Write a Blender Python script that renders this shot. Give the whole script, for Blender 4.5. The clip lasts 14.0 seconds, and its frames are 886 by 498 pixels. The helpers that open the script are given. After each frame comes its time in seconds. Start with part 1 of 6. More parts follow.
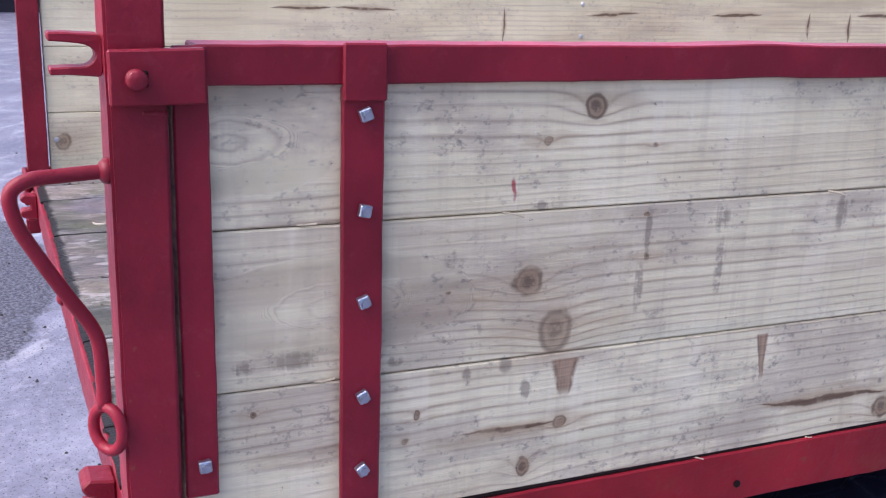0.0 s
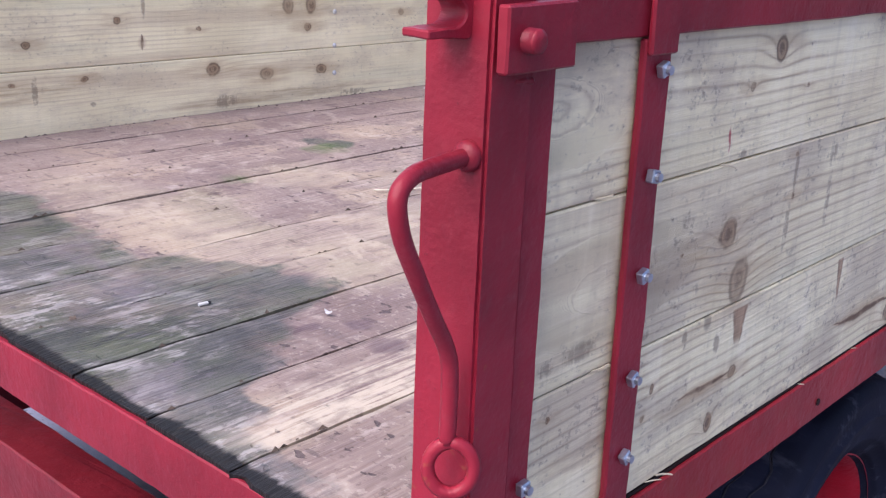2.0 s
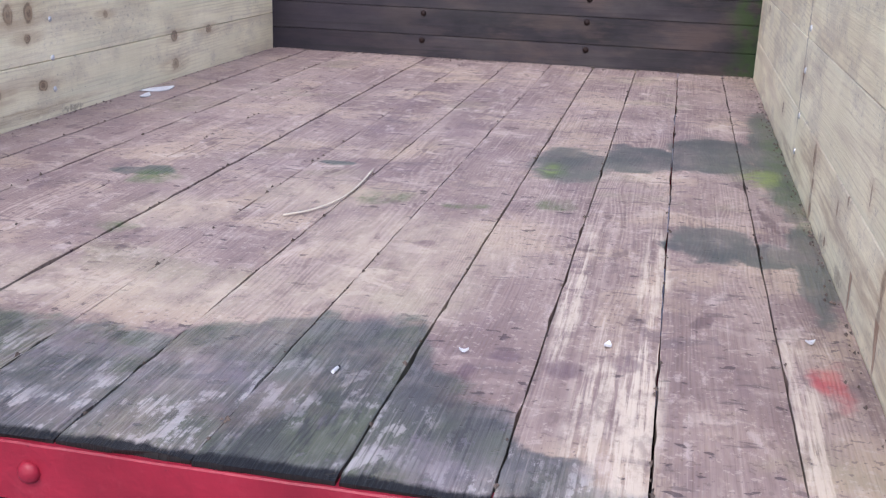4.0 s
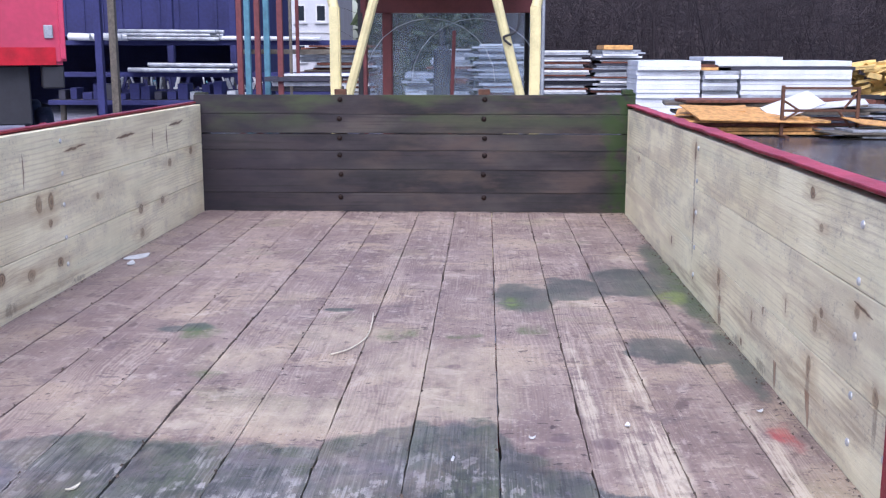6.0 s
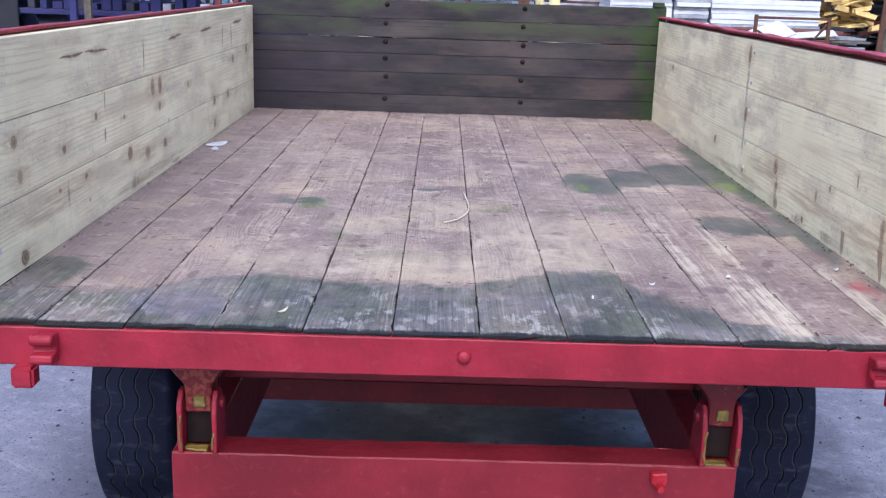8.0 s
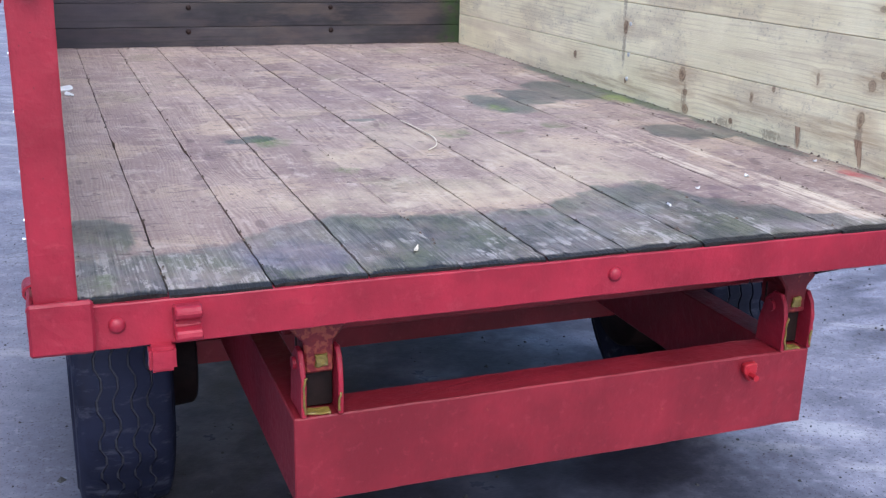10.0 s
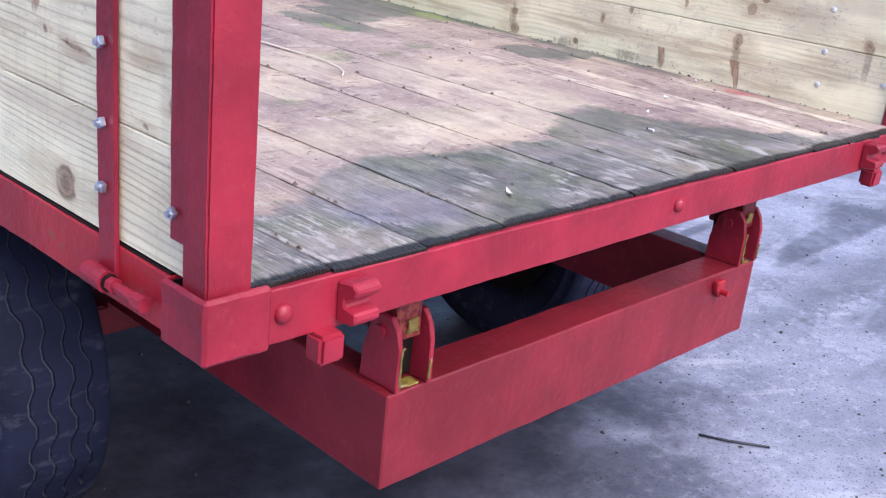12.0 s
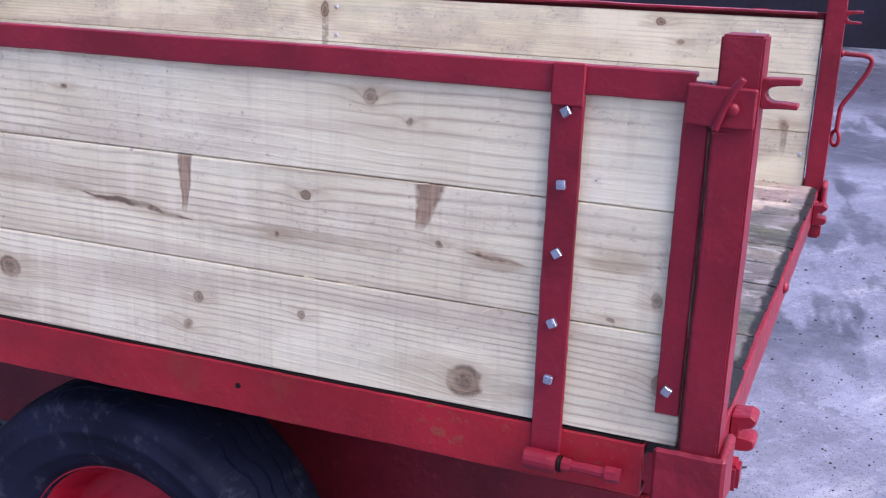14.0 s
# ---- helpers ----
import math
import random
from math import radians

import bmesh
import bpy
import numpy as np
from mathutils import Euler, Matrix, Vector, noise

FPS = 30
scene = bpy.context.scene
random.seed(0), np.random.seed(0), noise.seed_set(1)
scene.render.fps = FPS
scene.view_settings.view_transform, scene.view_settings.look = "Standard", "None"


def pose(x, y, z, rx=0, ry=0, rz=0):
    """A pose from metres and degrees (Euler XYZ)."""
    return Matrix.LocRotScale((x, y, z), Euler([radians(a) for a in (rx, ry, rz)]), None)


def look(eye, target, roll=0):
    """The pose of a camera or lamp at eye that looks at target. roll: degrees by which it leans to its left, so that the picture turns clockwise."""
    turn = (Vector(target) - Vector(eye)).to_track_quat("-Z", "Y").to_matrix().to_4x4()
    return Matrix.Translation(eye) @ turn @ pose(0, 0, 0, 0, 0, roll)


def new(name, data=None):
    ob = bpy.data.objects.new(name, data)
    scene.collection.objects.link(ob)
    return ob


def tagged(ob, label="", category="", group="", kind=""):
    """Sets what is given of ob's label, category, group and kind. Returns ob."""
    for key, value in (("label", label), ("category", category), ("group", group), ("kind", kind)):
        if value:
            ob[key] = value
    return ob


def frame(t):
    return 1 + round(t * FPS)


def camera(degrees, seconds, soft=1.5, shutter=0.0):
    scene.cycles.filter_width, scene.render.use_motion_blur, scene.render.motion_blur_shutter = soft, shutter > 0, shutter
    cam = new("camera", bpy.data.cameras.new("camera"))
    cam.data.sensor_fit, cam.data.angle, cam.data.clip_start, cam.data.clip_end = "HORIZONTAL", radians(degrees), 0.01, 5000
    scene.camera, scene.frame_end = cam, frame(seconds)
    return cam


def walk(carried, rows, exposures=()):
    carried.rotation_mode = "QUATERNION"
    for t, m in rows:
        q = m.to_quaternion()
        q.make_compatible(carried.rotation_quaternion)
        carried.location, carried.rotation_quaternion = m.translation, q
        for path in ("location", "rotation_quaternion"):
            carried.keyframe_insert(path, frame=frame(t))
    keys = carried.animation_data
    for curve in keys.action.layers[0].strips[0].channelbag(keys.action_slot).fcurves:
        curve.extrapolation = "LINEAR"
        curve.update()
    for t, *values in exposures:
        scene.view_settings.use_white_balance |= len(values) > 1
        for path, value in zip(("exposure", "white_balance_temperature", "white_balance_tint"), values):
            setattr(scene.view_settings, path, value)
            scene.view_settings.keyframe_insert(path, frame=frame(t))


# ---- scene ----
cam = camera(45.1, 14.0, soft=1.25)
PATH = [
    (0, (2.206, -0.137, 1.674), (0.442, 0.64, 1.141), 1.8),
    (0.5, (2.075, -0.243, 1.675), (0.348, 0.616, 1.147), 0.4),
    (1, (1.922, -0.342, 1.672), (0.314, 0.7, 1.101), 1.2),
    (1.5, (1.787, -0.498, 1.668), (0.409, 0.817, 1.058), 3.7),
    (2, (1.656, -0.675, 1.643), (0.393, 0.753, 1.039), 2.3),
    (2.2, (1.573, -0.714, 1.647), (0.341, 0.739, 1.038), 0.9),
    (4.3, (0.628, -1.107, 1.662), (0.338, 0.789, 1.094), 2.7),
    (4.5, (0.568, -1.143, 1.684), (0.323, 0.772, 1.162), 2.9),
    (5, (0.417, -1.319, 1.722), (0.373, 0.618, 1.224), 1.8),
    (5.5, (0.35, -1.534, 1.771), (0.294, 0.428, 1.388), 0.2),
    (6, (0.365, -1.726, 1.82), (0.286, 0.238, 1.454), -0.0),
    (6.5, (0.284, -1.869, 1.813), (0.293, 0.096, 1.439), 1.0),
    (7, (0.112, -1.999, 1.815), (0.159, -0.04, 1.412), -0.1),
    (7.5, (0.057, -2.096, 1.81), (0.078, -0.133, 1.427), 1.6),
    (7.7, (0.023, -2.113, 1.784), (0.015, -0.165, 1.332), 2.0),
    (10, (-1.081, -1.833, 1.668), (-0.396, -0.051, 1.072), 1.5),
    (10.5, (-1.282, -1.669, 1.633), (-0.397, 0.013, 1.01), 4.6),
    (11, (-1.433, -1.432, 1.589), (-0.36, 0.133, 0.955), 4.9),
    (11.5, (-1.612, -1.263, 1.597), (-0.327, 0.096, 0.89), 7.0),
    (12, (-1.827, -1.087, 1.593), (-0.458, 0.194, 0.896), 6.1),
    (12.5, (-1.984, -0.796, 1.604), (-0.518, 0.388, 0.935), 6.5),
    (13, (-2.177, -0.606, 1.673), (-0.595, 0.478, 1.106), 5.3),
    (13.5, (-2.453, -0.4, 1.761), (-0.771, 0.53, 1.211), 3.8),
    (14, (-2.616, -0.183, 1.75), (-0.837, 0.547, 1.199), 2.1),
]
walk(cam, [(t, look(eye, target, roll)) for t, eye, target, roll in PATH], exposures=[(0, 1.36, 6250, 21), (1.2, 1.36, 6250, 21), (2.2, 1.2, 6300, 18), (4.3, 1.10, 5900, 16), (7.7, 1.14, 5750, 13), (10, 1.25, 5800, 10), (10.5, 1.50, 5850, 10), (11, 1.50, 5900, 10), (12, 1.58, 6000, 14), (12.5, 1.63, 6050, 16), (13, 1.51, 6000, 19), (14, 1.31, 5950, 24)])

# world and daylight
world = bpy.data.worlds.new("sky")
scene.world = world
world.use_nodes = True
wn = world.node_tree
sky = wn.nodes.new("ShaderNodeTexSky")
sky.sky_type, sky.sun_disc = "NISHITA", False
sky.sun_elevation, sky.sun_rotation = radians(50), radians(187)
sky.air_density, sky.dust_density, sky.ozone_density = 1.0, 3.0, 1.0
wn.links.new(sky.outputs[0], wn.nodes["Background"].inputs[0])
wn.nodes["Background"].inputs[1].default_value = 0.12
sun_data = bpy.data.lights.new("sun", "SUN")
sun_data.energy, sun_data.angle, sun_data.color = 1.4, radians(60), (1.0, 0.96, 0.92)
sun = new("sun", sun_data)
sun.matrix_world = look((0, 0, 30), (1.4, 25, 0))


# ---- materials ----
class V:
    """A value in a node tree, with arithmetic."""

    def __init__(self, nt, socket):
        self.nt, self.s = nt, socket

    def op(self, kind, *others, clamp=False):
        n = self.nt.nodes.new("ShaderNodeMath")
        n.operation, n.use_clamp = kind, clamp
        for i, o in enumerate((self, *others)):
            if isinstance(o, V):
                self.nt.links.new(o.s, n.inputs[i])
            else:
                n.inputs[i].default_value = o
        return V(self.nt, n.outputs[0])

    def __add__(self, o): return self.op("ADD", o)
    def __sub__(self, o): return self.op("SUBTRACT", o)
    def __mul__(self, o): return self.op("MULTIPLY", o)
    def __truediv__(self, o): return self.op("DIVIDE", o)
    def max(self, o): return self.op("MAXIMUM", o)
    def min(self, o): return self.op("MINIMUM", o)

    def ramp(self, a, b, lo=0.0, hi=1.0):
        n = self.nt.nodes.new("ShaderNodeMapRange")
        n.interpolation_type = "SMOOTHSTEP"
        self.nt.links.new(self.s, n.inputs[0])
        for i, v in enumerate((a, b, lo, hi)):
            n.inputs[1 + i].default_value = v
        return V(self.nt, n.outputs[0])


class Mat:
    """A node material with short ways to make its textures."""

    def __init__(self, name, rough=0.6, metal=0.0):
        self.m = bpy.data.materials.new(name)
        self.m.use_nodes = True
        self.nt = self.m.node_tree
        self.b = self.nt.nodes["Principled BSDF"]
        self.b.inputs["Roughness"].default_value = rough
        self.b.inputs["Metallic"].default_value = metal
        geo = self.nt.nodes.new("ShaderNodeNewGeometry")
        self.pos = geo.outputs["Position"]
        info = self.nt.nodes.new("ShaderNodeObjectInfo")
        self.rand = V(self.nt, info.outputs["Random"])
        self.island = V(self.nt, geo.outputs["Random Per Island"])

    def vec(self, kind, a, *rest):
        n = self.nt.nodes.new("ShaderNodeVectorMath")
        n.operation = kind
        for i, o in enumerate((a, *rest)):
            if isinstance(o, bpy.types.NodeSocket):
                self.nt.links.new(o, n.inputs[i])
            else:
                n.inputs[i].default_value = o
        return n.outputs["Value"] if kind in ("DOT_PRODUCT", "LENGTH") else n.outputs[0]

    def xyz(self, p=None):
        n = self.nt.nodes.new("ShaderNodeSeparateXYZ")
        self.nt.links.new(p or self.pos, n.inputs[0])
        return [V(self.nt, o) for o in n.outputs]

    def join(self, x, y, z):
        n = self.nt.nodes.new("ShaderNodeCombineXYZ")
        for i, o in enumerate((x, y, z)):
            if isinstance(o, V):
                self.nt.links.new(o.s, n.inputs[i])
            else:
                n.inputs[i].default_value = o
        return n.outputs[0]

    def noise(self, stretch=(1, 1, 1), scale=1.0, detail=3.0, rough=0.55, p=None, shift=None, warp=0.0):
        q = self.vec("MULTIPLY", p or self.pos, stretch)
        if shift is not None:
            q = self.vec("ADD", q, self.join(shift * 37.0, shift * 91.0, shift * 53.0))
        n = self.nt.nodes.new("ShaderNodeTexNoise")
        n.inputs["Scale"].default_value, n.inputs["Detail"].default_value = scale, detail
        n.inputs["Roughness"].default_value, n.inputs["Distortion"].default_value = rough, warp
        self.nt.links.new(q, n.inputs["Vector"])
        return V(self.nt, n.outputs[0])

    def blob(self, c, r, p=None):
        """About 1 at c, falling off past the radii r (metres; 1e3 leaves an axis out)."""
        q = self.vec("MULTIPLY", self.vec("SUBTRACT", p or self.pos, c), tuple(1 / v for v in r))
        return V(self.nt, self.vec("DOT_PRODUCT", q, q))

    def mix(self, f, a, b):
        n = self.nt.nodes.new("ShaderNodeMix")
        n.data_type = "RGBA"
        for i, o in ((0, f), (6, a), (7, b)):
            if isinstance(o, V):
                self.nt.links.new(o.s, n.inputs[i])
            elif isinstance(o, bpy.types.NodeSocket):
                self.nt.links.new(o, n.inputs[i])
            else:
                n.inputs[i].default_value = (*o, 1) if isinstance(o, tuple) else o
        return n.outputs[2]

    def color(self, c):
        if isinstance(c, tuple):
            self.b.inputs["Base Color"].default_value = (*c, 1)
        else:
            self.nt.links.new(c, self.b.inputs["Base Color"])
        return self

    def rough(self, v):
        self.nt.links.new(v.s, self.b.inputs["Roughness"])
        return self

    def bump(self, h, depth=0.002, strength=0.6):
        n = self.nt.nodes.new("ShaderNodeBump")
        n.inputs["Distance"].default_value, n.inputs["Strength"].default_value = depth, strength
        self.nt.links.new(h.s, n.inputs["Height"])
        self.nt.links.new(n.outputs[0], self.b.inputs["Normal"])
        return self


def simple(name, col, rough=0.6, metal=0.0, vary=0.25, scale=6.0, depth=0.001):
    """A plain surface with blotches at two scales and fine relief."""
    k = Mat(name, rough, metal)
    n1, n2 = k.noise(scale=scale, detail=4), k.noise(scale=scale * 12, detail=2)
    f = (n1 * 0.65 + n2 * 0.35).ramp(0.3, 0.7)
    dark = tuple(c * (1 - vary) for c in col)
    lite = tuple(min(1.0, c * (1 + vary * 0.6)) for c in col)
    k.color(k.mix(f, dark, lite))
    k.bump(n2, depth, 0.5)
    return k.m


def red_paint(name, col, rust=0.06):
    """Thick brushed enamel over old pitted steel, with runs, thin places and rust showing through."""
    k = Mat(name, 0.4)
    big, fine = k.noise(scale=5, detail=4), k.noise(scale=60, detail=4, rough=0.6)
    pits = k.noise(scale=150, detail=3, rough=0.6)
    lump = k.noise(scale=24, detail=3)
    brush = k.noise(stretch=(1, 1, 0.2), scale=60, detail=3)
    base = k.mix(big.ramp(0.3, 0.75), tuple(c * 0.72 for c in col), tuple(min(1, c * 1.2) for c in col))
    base = k.mix(k.noise(scale=38, detail=5, rough=0.7).ramp(0.54, 0.72, 0, 0.2), base, (0.34, 0.06, 0.08))
    base = k.mix(brush.ramp(0.5, 0.7, 0, 0.05), base, tuple(min(1, c * 1.4) for c in col))
    base = k.mix(lump.ramp(0.55, 0.75, 0, 0.3), base, tuple(c * 0.7 for c in col))
    worn = k.mix((fine * 0.55 + big * 0.45).ramp(0.70 - rust, 0.75 - rust, 0, 0.7), base, (0.26, 0.062, 0.035))
    if rust >= 0.1:
        old = (k.noise(scale=7, detail=5, rough=0.65)).ramp(0.57, 0.68, 0, 0.5)
        worn = k.mix(old, worn, (0.25, 0.035, 0.022))
    worn = k.mix(pits.ramp(0.70, 0.75, 0, 0.55), worn, (0.05, 0.010, 0.014))
    k.color(worn)
    k.b.inputs["Specular IOR Level"].default_value = 0.32
    k.rough(fine * 0.25 + 0.3)
    k.bump(pits * 0.5 + fine * 0.7 + brush * 0.03 + lump.ramp(0.45, 0.75) * 0.7 + big * 0.5, 0.0024, 0.48)
    return k.m


RED = red_paint("red_enamel", (0.235, 0.0125, 0.0280))
# Lighter copy of the red: sky sheen painted in for upward rail faces.
RED_SKY_SHEEN = red_paint("sky_sheen_red", (0.42, 0.065, 0.105), 0.04)
# Darker copy of the red: the shade under the bed is put into the paint.
RED_SHADED = red_paint("shaded_red_underside", (0.145, 0.0065, 0.013), 0.02)
RED_OLD = red_paint("red_enamel_on_channel", (0.32, 0.012, 0.022), 0.1)
RED_RUSTED = red_paint("rusty_red_hanger", (0.11, 0.008, 0.012), 0.16)
DULL_ZINC = simple("dull_zinc", (0.62, 0.62, 0.64), 0.5, 0.6, 0.2, 60, 0.0003)
ZINC = simple("zinc_plated_steel", (0.46, 0.51, 0.60), 0.34, 0.9, 0.25, 60, 0.0003)
RUST = simple("rusty_steel", (0.10, 0.045, 0.028), 0.8, 0.2, 0.4, 25)


def tyre_rubber(name):
    """Black worn rubber with pale dust in scuffs."""
    k = Mat(name, 0.7)
    big, scuff = k.noise(scale=5, detail=4), k.noise((1, 3, 3), 9, 5, 0.7)
    tone = k.mix(big.ramp(0.3, 0.7), (0.005, 0.006, 0.015), (0.012, 0.0145, 0.034))
    tone = k.mix(scuff.ramp(0.54, 0.70, 0, 0.55), tone, (0.060, 0.063, 0.090))
    k.color(tone)
    k.b.inputs["Specular IOR Level"].default_value = 0.15
    k.bump(scuff + k.noise(scale=120, detail=2) * 0.5, 0.0015, 0.5)
    return k.m


RUBBER = tyre_rubber("tyre_rubber")
GROOVE_DUST = simple("dust_in_tread", (0.042, 0.043, 0.058), 0.9, 0, 0.5, 12)


def new_wood(name, knots, cracks=(), spikes=(), smudges=(), flames=(), arches=(), grime=0.25, red_mark=None, lines=0.6, sawn=1.0, tint=(0.72, 0.68, 0.50)):
    """Fresh pressure-treated softwood: cream with a green cast, growth lines, ringed knots, resin cracks and saw marks.

    knots, smudges, flames, arches: (along, height, half length, half height); cracks: a line and its half width;
    spikes: a knot cut lengthwise, from its wide end to its narrow end, and the half width of the wide end.
    """
    k = Mat(name, 0.6)
    x, y, z = k.xyz()
    drift = k.noise(scale=7, detail=2)
    rag = k.noise(scale=70, detail=3, rough=0.6)
    rag2 = k.noise(scale=24, detail=3)
    p = k.vec("ADD", k.pos, k.join(0.0, (rag2 - 0.5) * 0.016 + (rag - 0.5) * 0.006, (k.noise(scale=31, detail=3) - 0.5) * 0.014 + (drift - 0.5) * 0.006))
    near, bend, flame = None, None, None
    for u, v, ru, rv in knots:
        d = k.blob((0, u, v), (1e3, ru, rv), p)
        near = d if near is None else near.min(d)
        w = (k.blob((0, u, v), (1e3, ru * 3.2, rv * 1.8)) + 1.0).op("POWER", -2.0) * min(1.0, rv / 0.015)
        bend = w if bend is None else bend + w
        f = k.blob((0, u, v), (1e3, ru * 4.5 + 0.01, rv * 1.5 + 0.004), p).ramp(0.2, 1.5, 1.0, 0.0)
        flame = f if flame is None else flame.max(f)
    r = near.op("SQRT")
    field = k.noise((0, 0.34, 3.4), 1.0, 1.5, shift=k.rand) * 11.0 + (drift - 0.5) * 0.5 + bend * 1.5 + z * 68.0
    for u, v, ru, rv in arches:
        d = k.blob((0, u, v), (1e3, ru, rv), p)
        field = field + (d.op("SQRT") * 3.0 - field) * d.ramp(0.4, 2.4, 0.9, 0.0)
    late = ((field * 6.2832).op("SINE") * 0.5 + 0.5).op("POWER", 7.0)
    soft = ((field * 6.2832).op("SINE") * 0.5 + 0.5).op("POWER", 1.6)
    fibre = k.noise((1, 3.0, 190), 1.0, 4, 0.65, shift=k.rand)
    streak = k.noise((1, 0.9, 13), 1.0, 4, 0.6, shift=k.rand)
    blotch = k.noise((1, 2.6, 6), 1.0, 5, 0.6, shift=k.rand)
    saw = k.noise((0, 95, 1.4), 1.0, 3)
    bands = k.noise((0, 30, 3.0), 1.0, 3, shift=k.rand)
    fine = k.noise((1, 14, 90), 3.0, 3)
    tone = k.mix(blotch.ramp(0.3, 0.7), (0.76, 0.665, 0.44), (0.97, 0.875, 0.615))
    tone = k.mix(k.rand * 0.35, tone, tint)
    tone = k.mix(streak.ramp(0.50, 0.66, 0, 0.42), tone, (0.50, 0.385, 0.275))
    tone = k.mix(streak.ramp(0.46, 0.30, 0, 0.4), tone, (0.62, 0.60, 0.43))
    faint = k.noise((1, 2.0, 7), 1.0, 3, shift=k.rand).ramp(0.40, 0.62, 0.06, 1.0)
    tone = k.mix(soft * faint * lines * 0.34, tone, (0.46, 0.35, 0.22))
    tone = k.mix(late * faint * lines * fibre.ramp(0.3, 0.7, 0.5, 1.0), tone, (0.34, 0.235, 0.15))
    tone = k.mix(fibre.ramp(0.56, 0.70, 0, 0.22), tone, (0.42, 0.34, 0.24))
    tone = k.mix(fibre.ramp(0.44, 0.32, 0, 0.25), tone, (0.93, 0.85, 0.68))
    tone = k.mix(bands.ramp(0.54, 0.64, 0, 0.30 * sawn) * blotch.ramp(0.4, 0.6, 0.3, 1.0), tone, (0.93, 0.85, 0.67))
    tone = k.mix(bands.ramp(0.44, 0.34, 0, 0.16 * sawn), tone, (0.45, 0.38, 0.27))
    tone = k.mix(saw.ramp(0.58, 0.70, 0, 0.12 * sawn), tone, (0.92, 0.84, 0.68))
    tone = k.mix(saw.ramp(0.42, 0.30, 0, 0.12 * sawn), tone, (0.36, 0.31, 0.24))
    # brown wood drawn out along the grain from the knots
    long = k.noise((1, 5, 60), 1.0, 4, 0.6).ramp(0.36, 0.62, 0.25, 1.0)
    tone = k.mix(flame * long * 0.5, tone, (0.47, 0.34, 0.20))
    for u, v, ru, rv in flames:
        tone = k.mix(k.blob((0, u, v), (1e3, ru, rv), p).ramp(0.15, 1.3, 0.62, 0.0) * long, tone, (0.36, 0.25, 0.145))
    # grey mildew specks and handling dirt
    speck = k.noise((1, 40, 62), 1.6, 4, 0.7, shift=k.rand)
    patch = k.noise((1, 3.0, 7), 1.0, 6, 0.65, shift=k.rand)
    tone = k.mix((speck.ramp(0.55, 0.66) * patch.ramp(0.44, 0.60)) * grime * 1.8, tone, (0.17, 0.14, 0.12))
    tone = k.mix(speck.ramp(0.68, 0.73, 0, 0.7), tone, (0.16, 0.11, 0.08))
    tone = k.mix(patch.ramp(0.48, 0.64, 0, min(0.8, grime * 1.5)), tone, (0.40, 0.33, 0.265))
    for u, v, ru, rv in smudges:
        tone = k.mix((k.blob((0, u, v), (1e3, ru, rv), p) * 0.5 + (speck - 0.5) * 4.5 + (saw - 0.5) * 3.0).ramp(0.0, 1.0, 0.62, 0.0) * k.blob((0, u, v), (1e3, ru, rv)).ramp(0.3, 2.2, 1.0, 0.0), tone, (0.19, 0.14, 0.105))
    # knots: a soft halo, a ringed body with a dark rim, and a split heart
    some = k.noise(scale=9, detail=1).ramp(0.35, 0.62, 0.6, 1.0)
    turn = ((r * 15.0 + rag * 3.0).op("SINE") * 0.5 + 0.5).op("POWER", 2.0)
    body = r.ramp(1.15, 0.8) * some
    rim = ((r - 0.95).op("ABSOLUTE")).ramp(0.28, 0.02) * rag2.ramp(0.40, 0.56) * some
    heart = r.ramp(0.8, 0.25) * rag.ramp(0.36, 0.58, 0.2, 1.0) * some
    tone = k.mix(r.ramp(1.9, 0.9) * 0.34, tone, (0.46, 0.34, 0.21))
    tone = k.mix(body * 0.82, tone, k.mix(turn * 0.5, (0.300, 0.190, 0.112), (0.165, 0.098, 0.060)))
    tone = k.mix(rim * 0.75, tone, (0.105, 0.065, 0.042))
    tone = k.mix(heart * 0.72, tone, (0.085, 0.052, 0.036))
    for u0, v0, u1, v1, w in spikes:
        t = (z - v1) * (1.0 / (v0 - v1))
        q = ((y - u1) - t * (u0 - u1) + (rag2 - 0.5) * 0.012).op("ABSOLUTE") / (t * (w * 0.7) + w * 0.3).max(0.001)
        m = q.ramp(1.35, 0.75) * t.ramp(-0.1, 0.25) * t.ramp(1.04, 0.97)
        grain = k.noise((1, 160, 14), 1.0, 3).ramp(0.4, 0.6)
        tone = k.mix(m * 0.85, tone, k.mix(grain, (0.37, 0.225, 0.14), (0.235, 0.135, 0.08)))
        tone = k.mix(m * q.ramp(0.6, 0.95) * rag.ramp(0.4, 0.6) * 0.8, tone, (0.16, 0.09, 0.055))
    for u0, v0, u1, v1, w in cracks:
        t = (y - u0) * (1.0 / (u1 - u0)) if abs(u1 - u0) > 0.02 else (z - v0) * (1.0 / (v1 - v0))
        off = ((z - v0) - t * (v1 - v0)) if abs(u1 - u0) > 0.02 else ((y - u0) - t * (u1 - u0))
        bow = (off + (drift - 0.5) * 0.03 + (rag - 0.5) * 0.005).op("ABSOLUTE") / ((t * 3.1416).op("SINE").max(0.05) * w)
        inside = t.ramp(-0.02, 0.04) * t.ramp(1.02, 0.96)
        tone = k.mix(bow.ramp(3.4, 0.8) * inside * 0.42, tone, (0.40, 0.26, 0.15))
        tone = k.mix(bow.ramp(1.15, 0.5) * inside * rag2.ramp(0.34, 0.5, 0.45, 0.9), tone, (0.125, 0.07, 0.04))
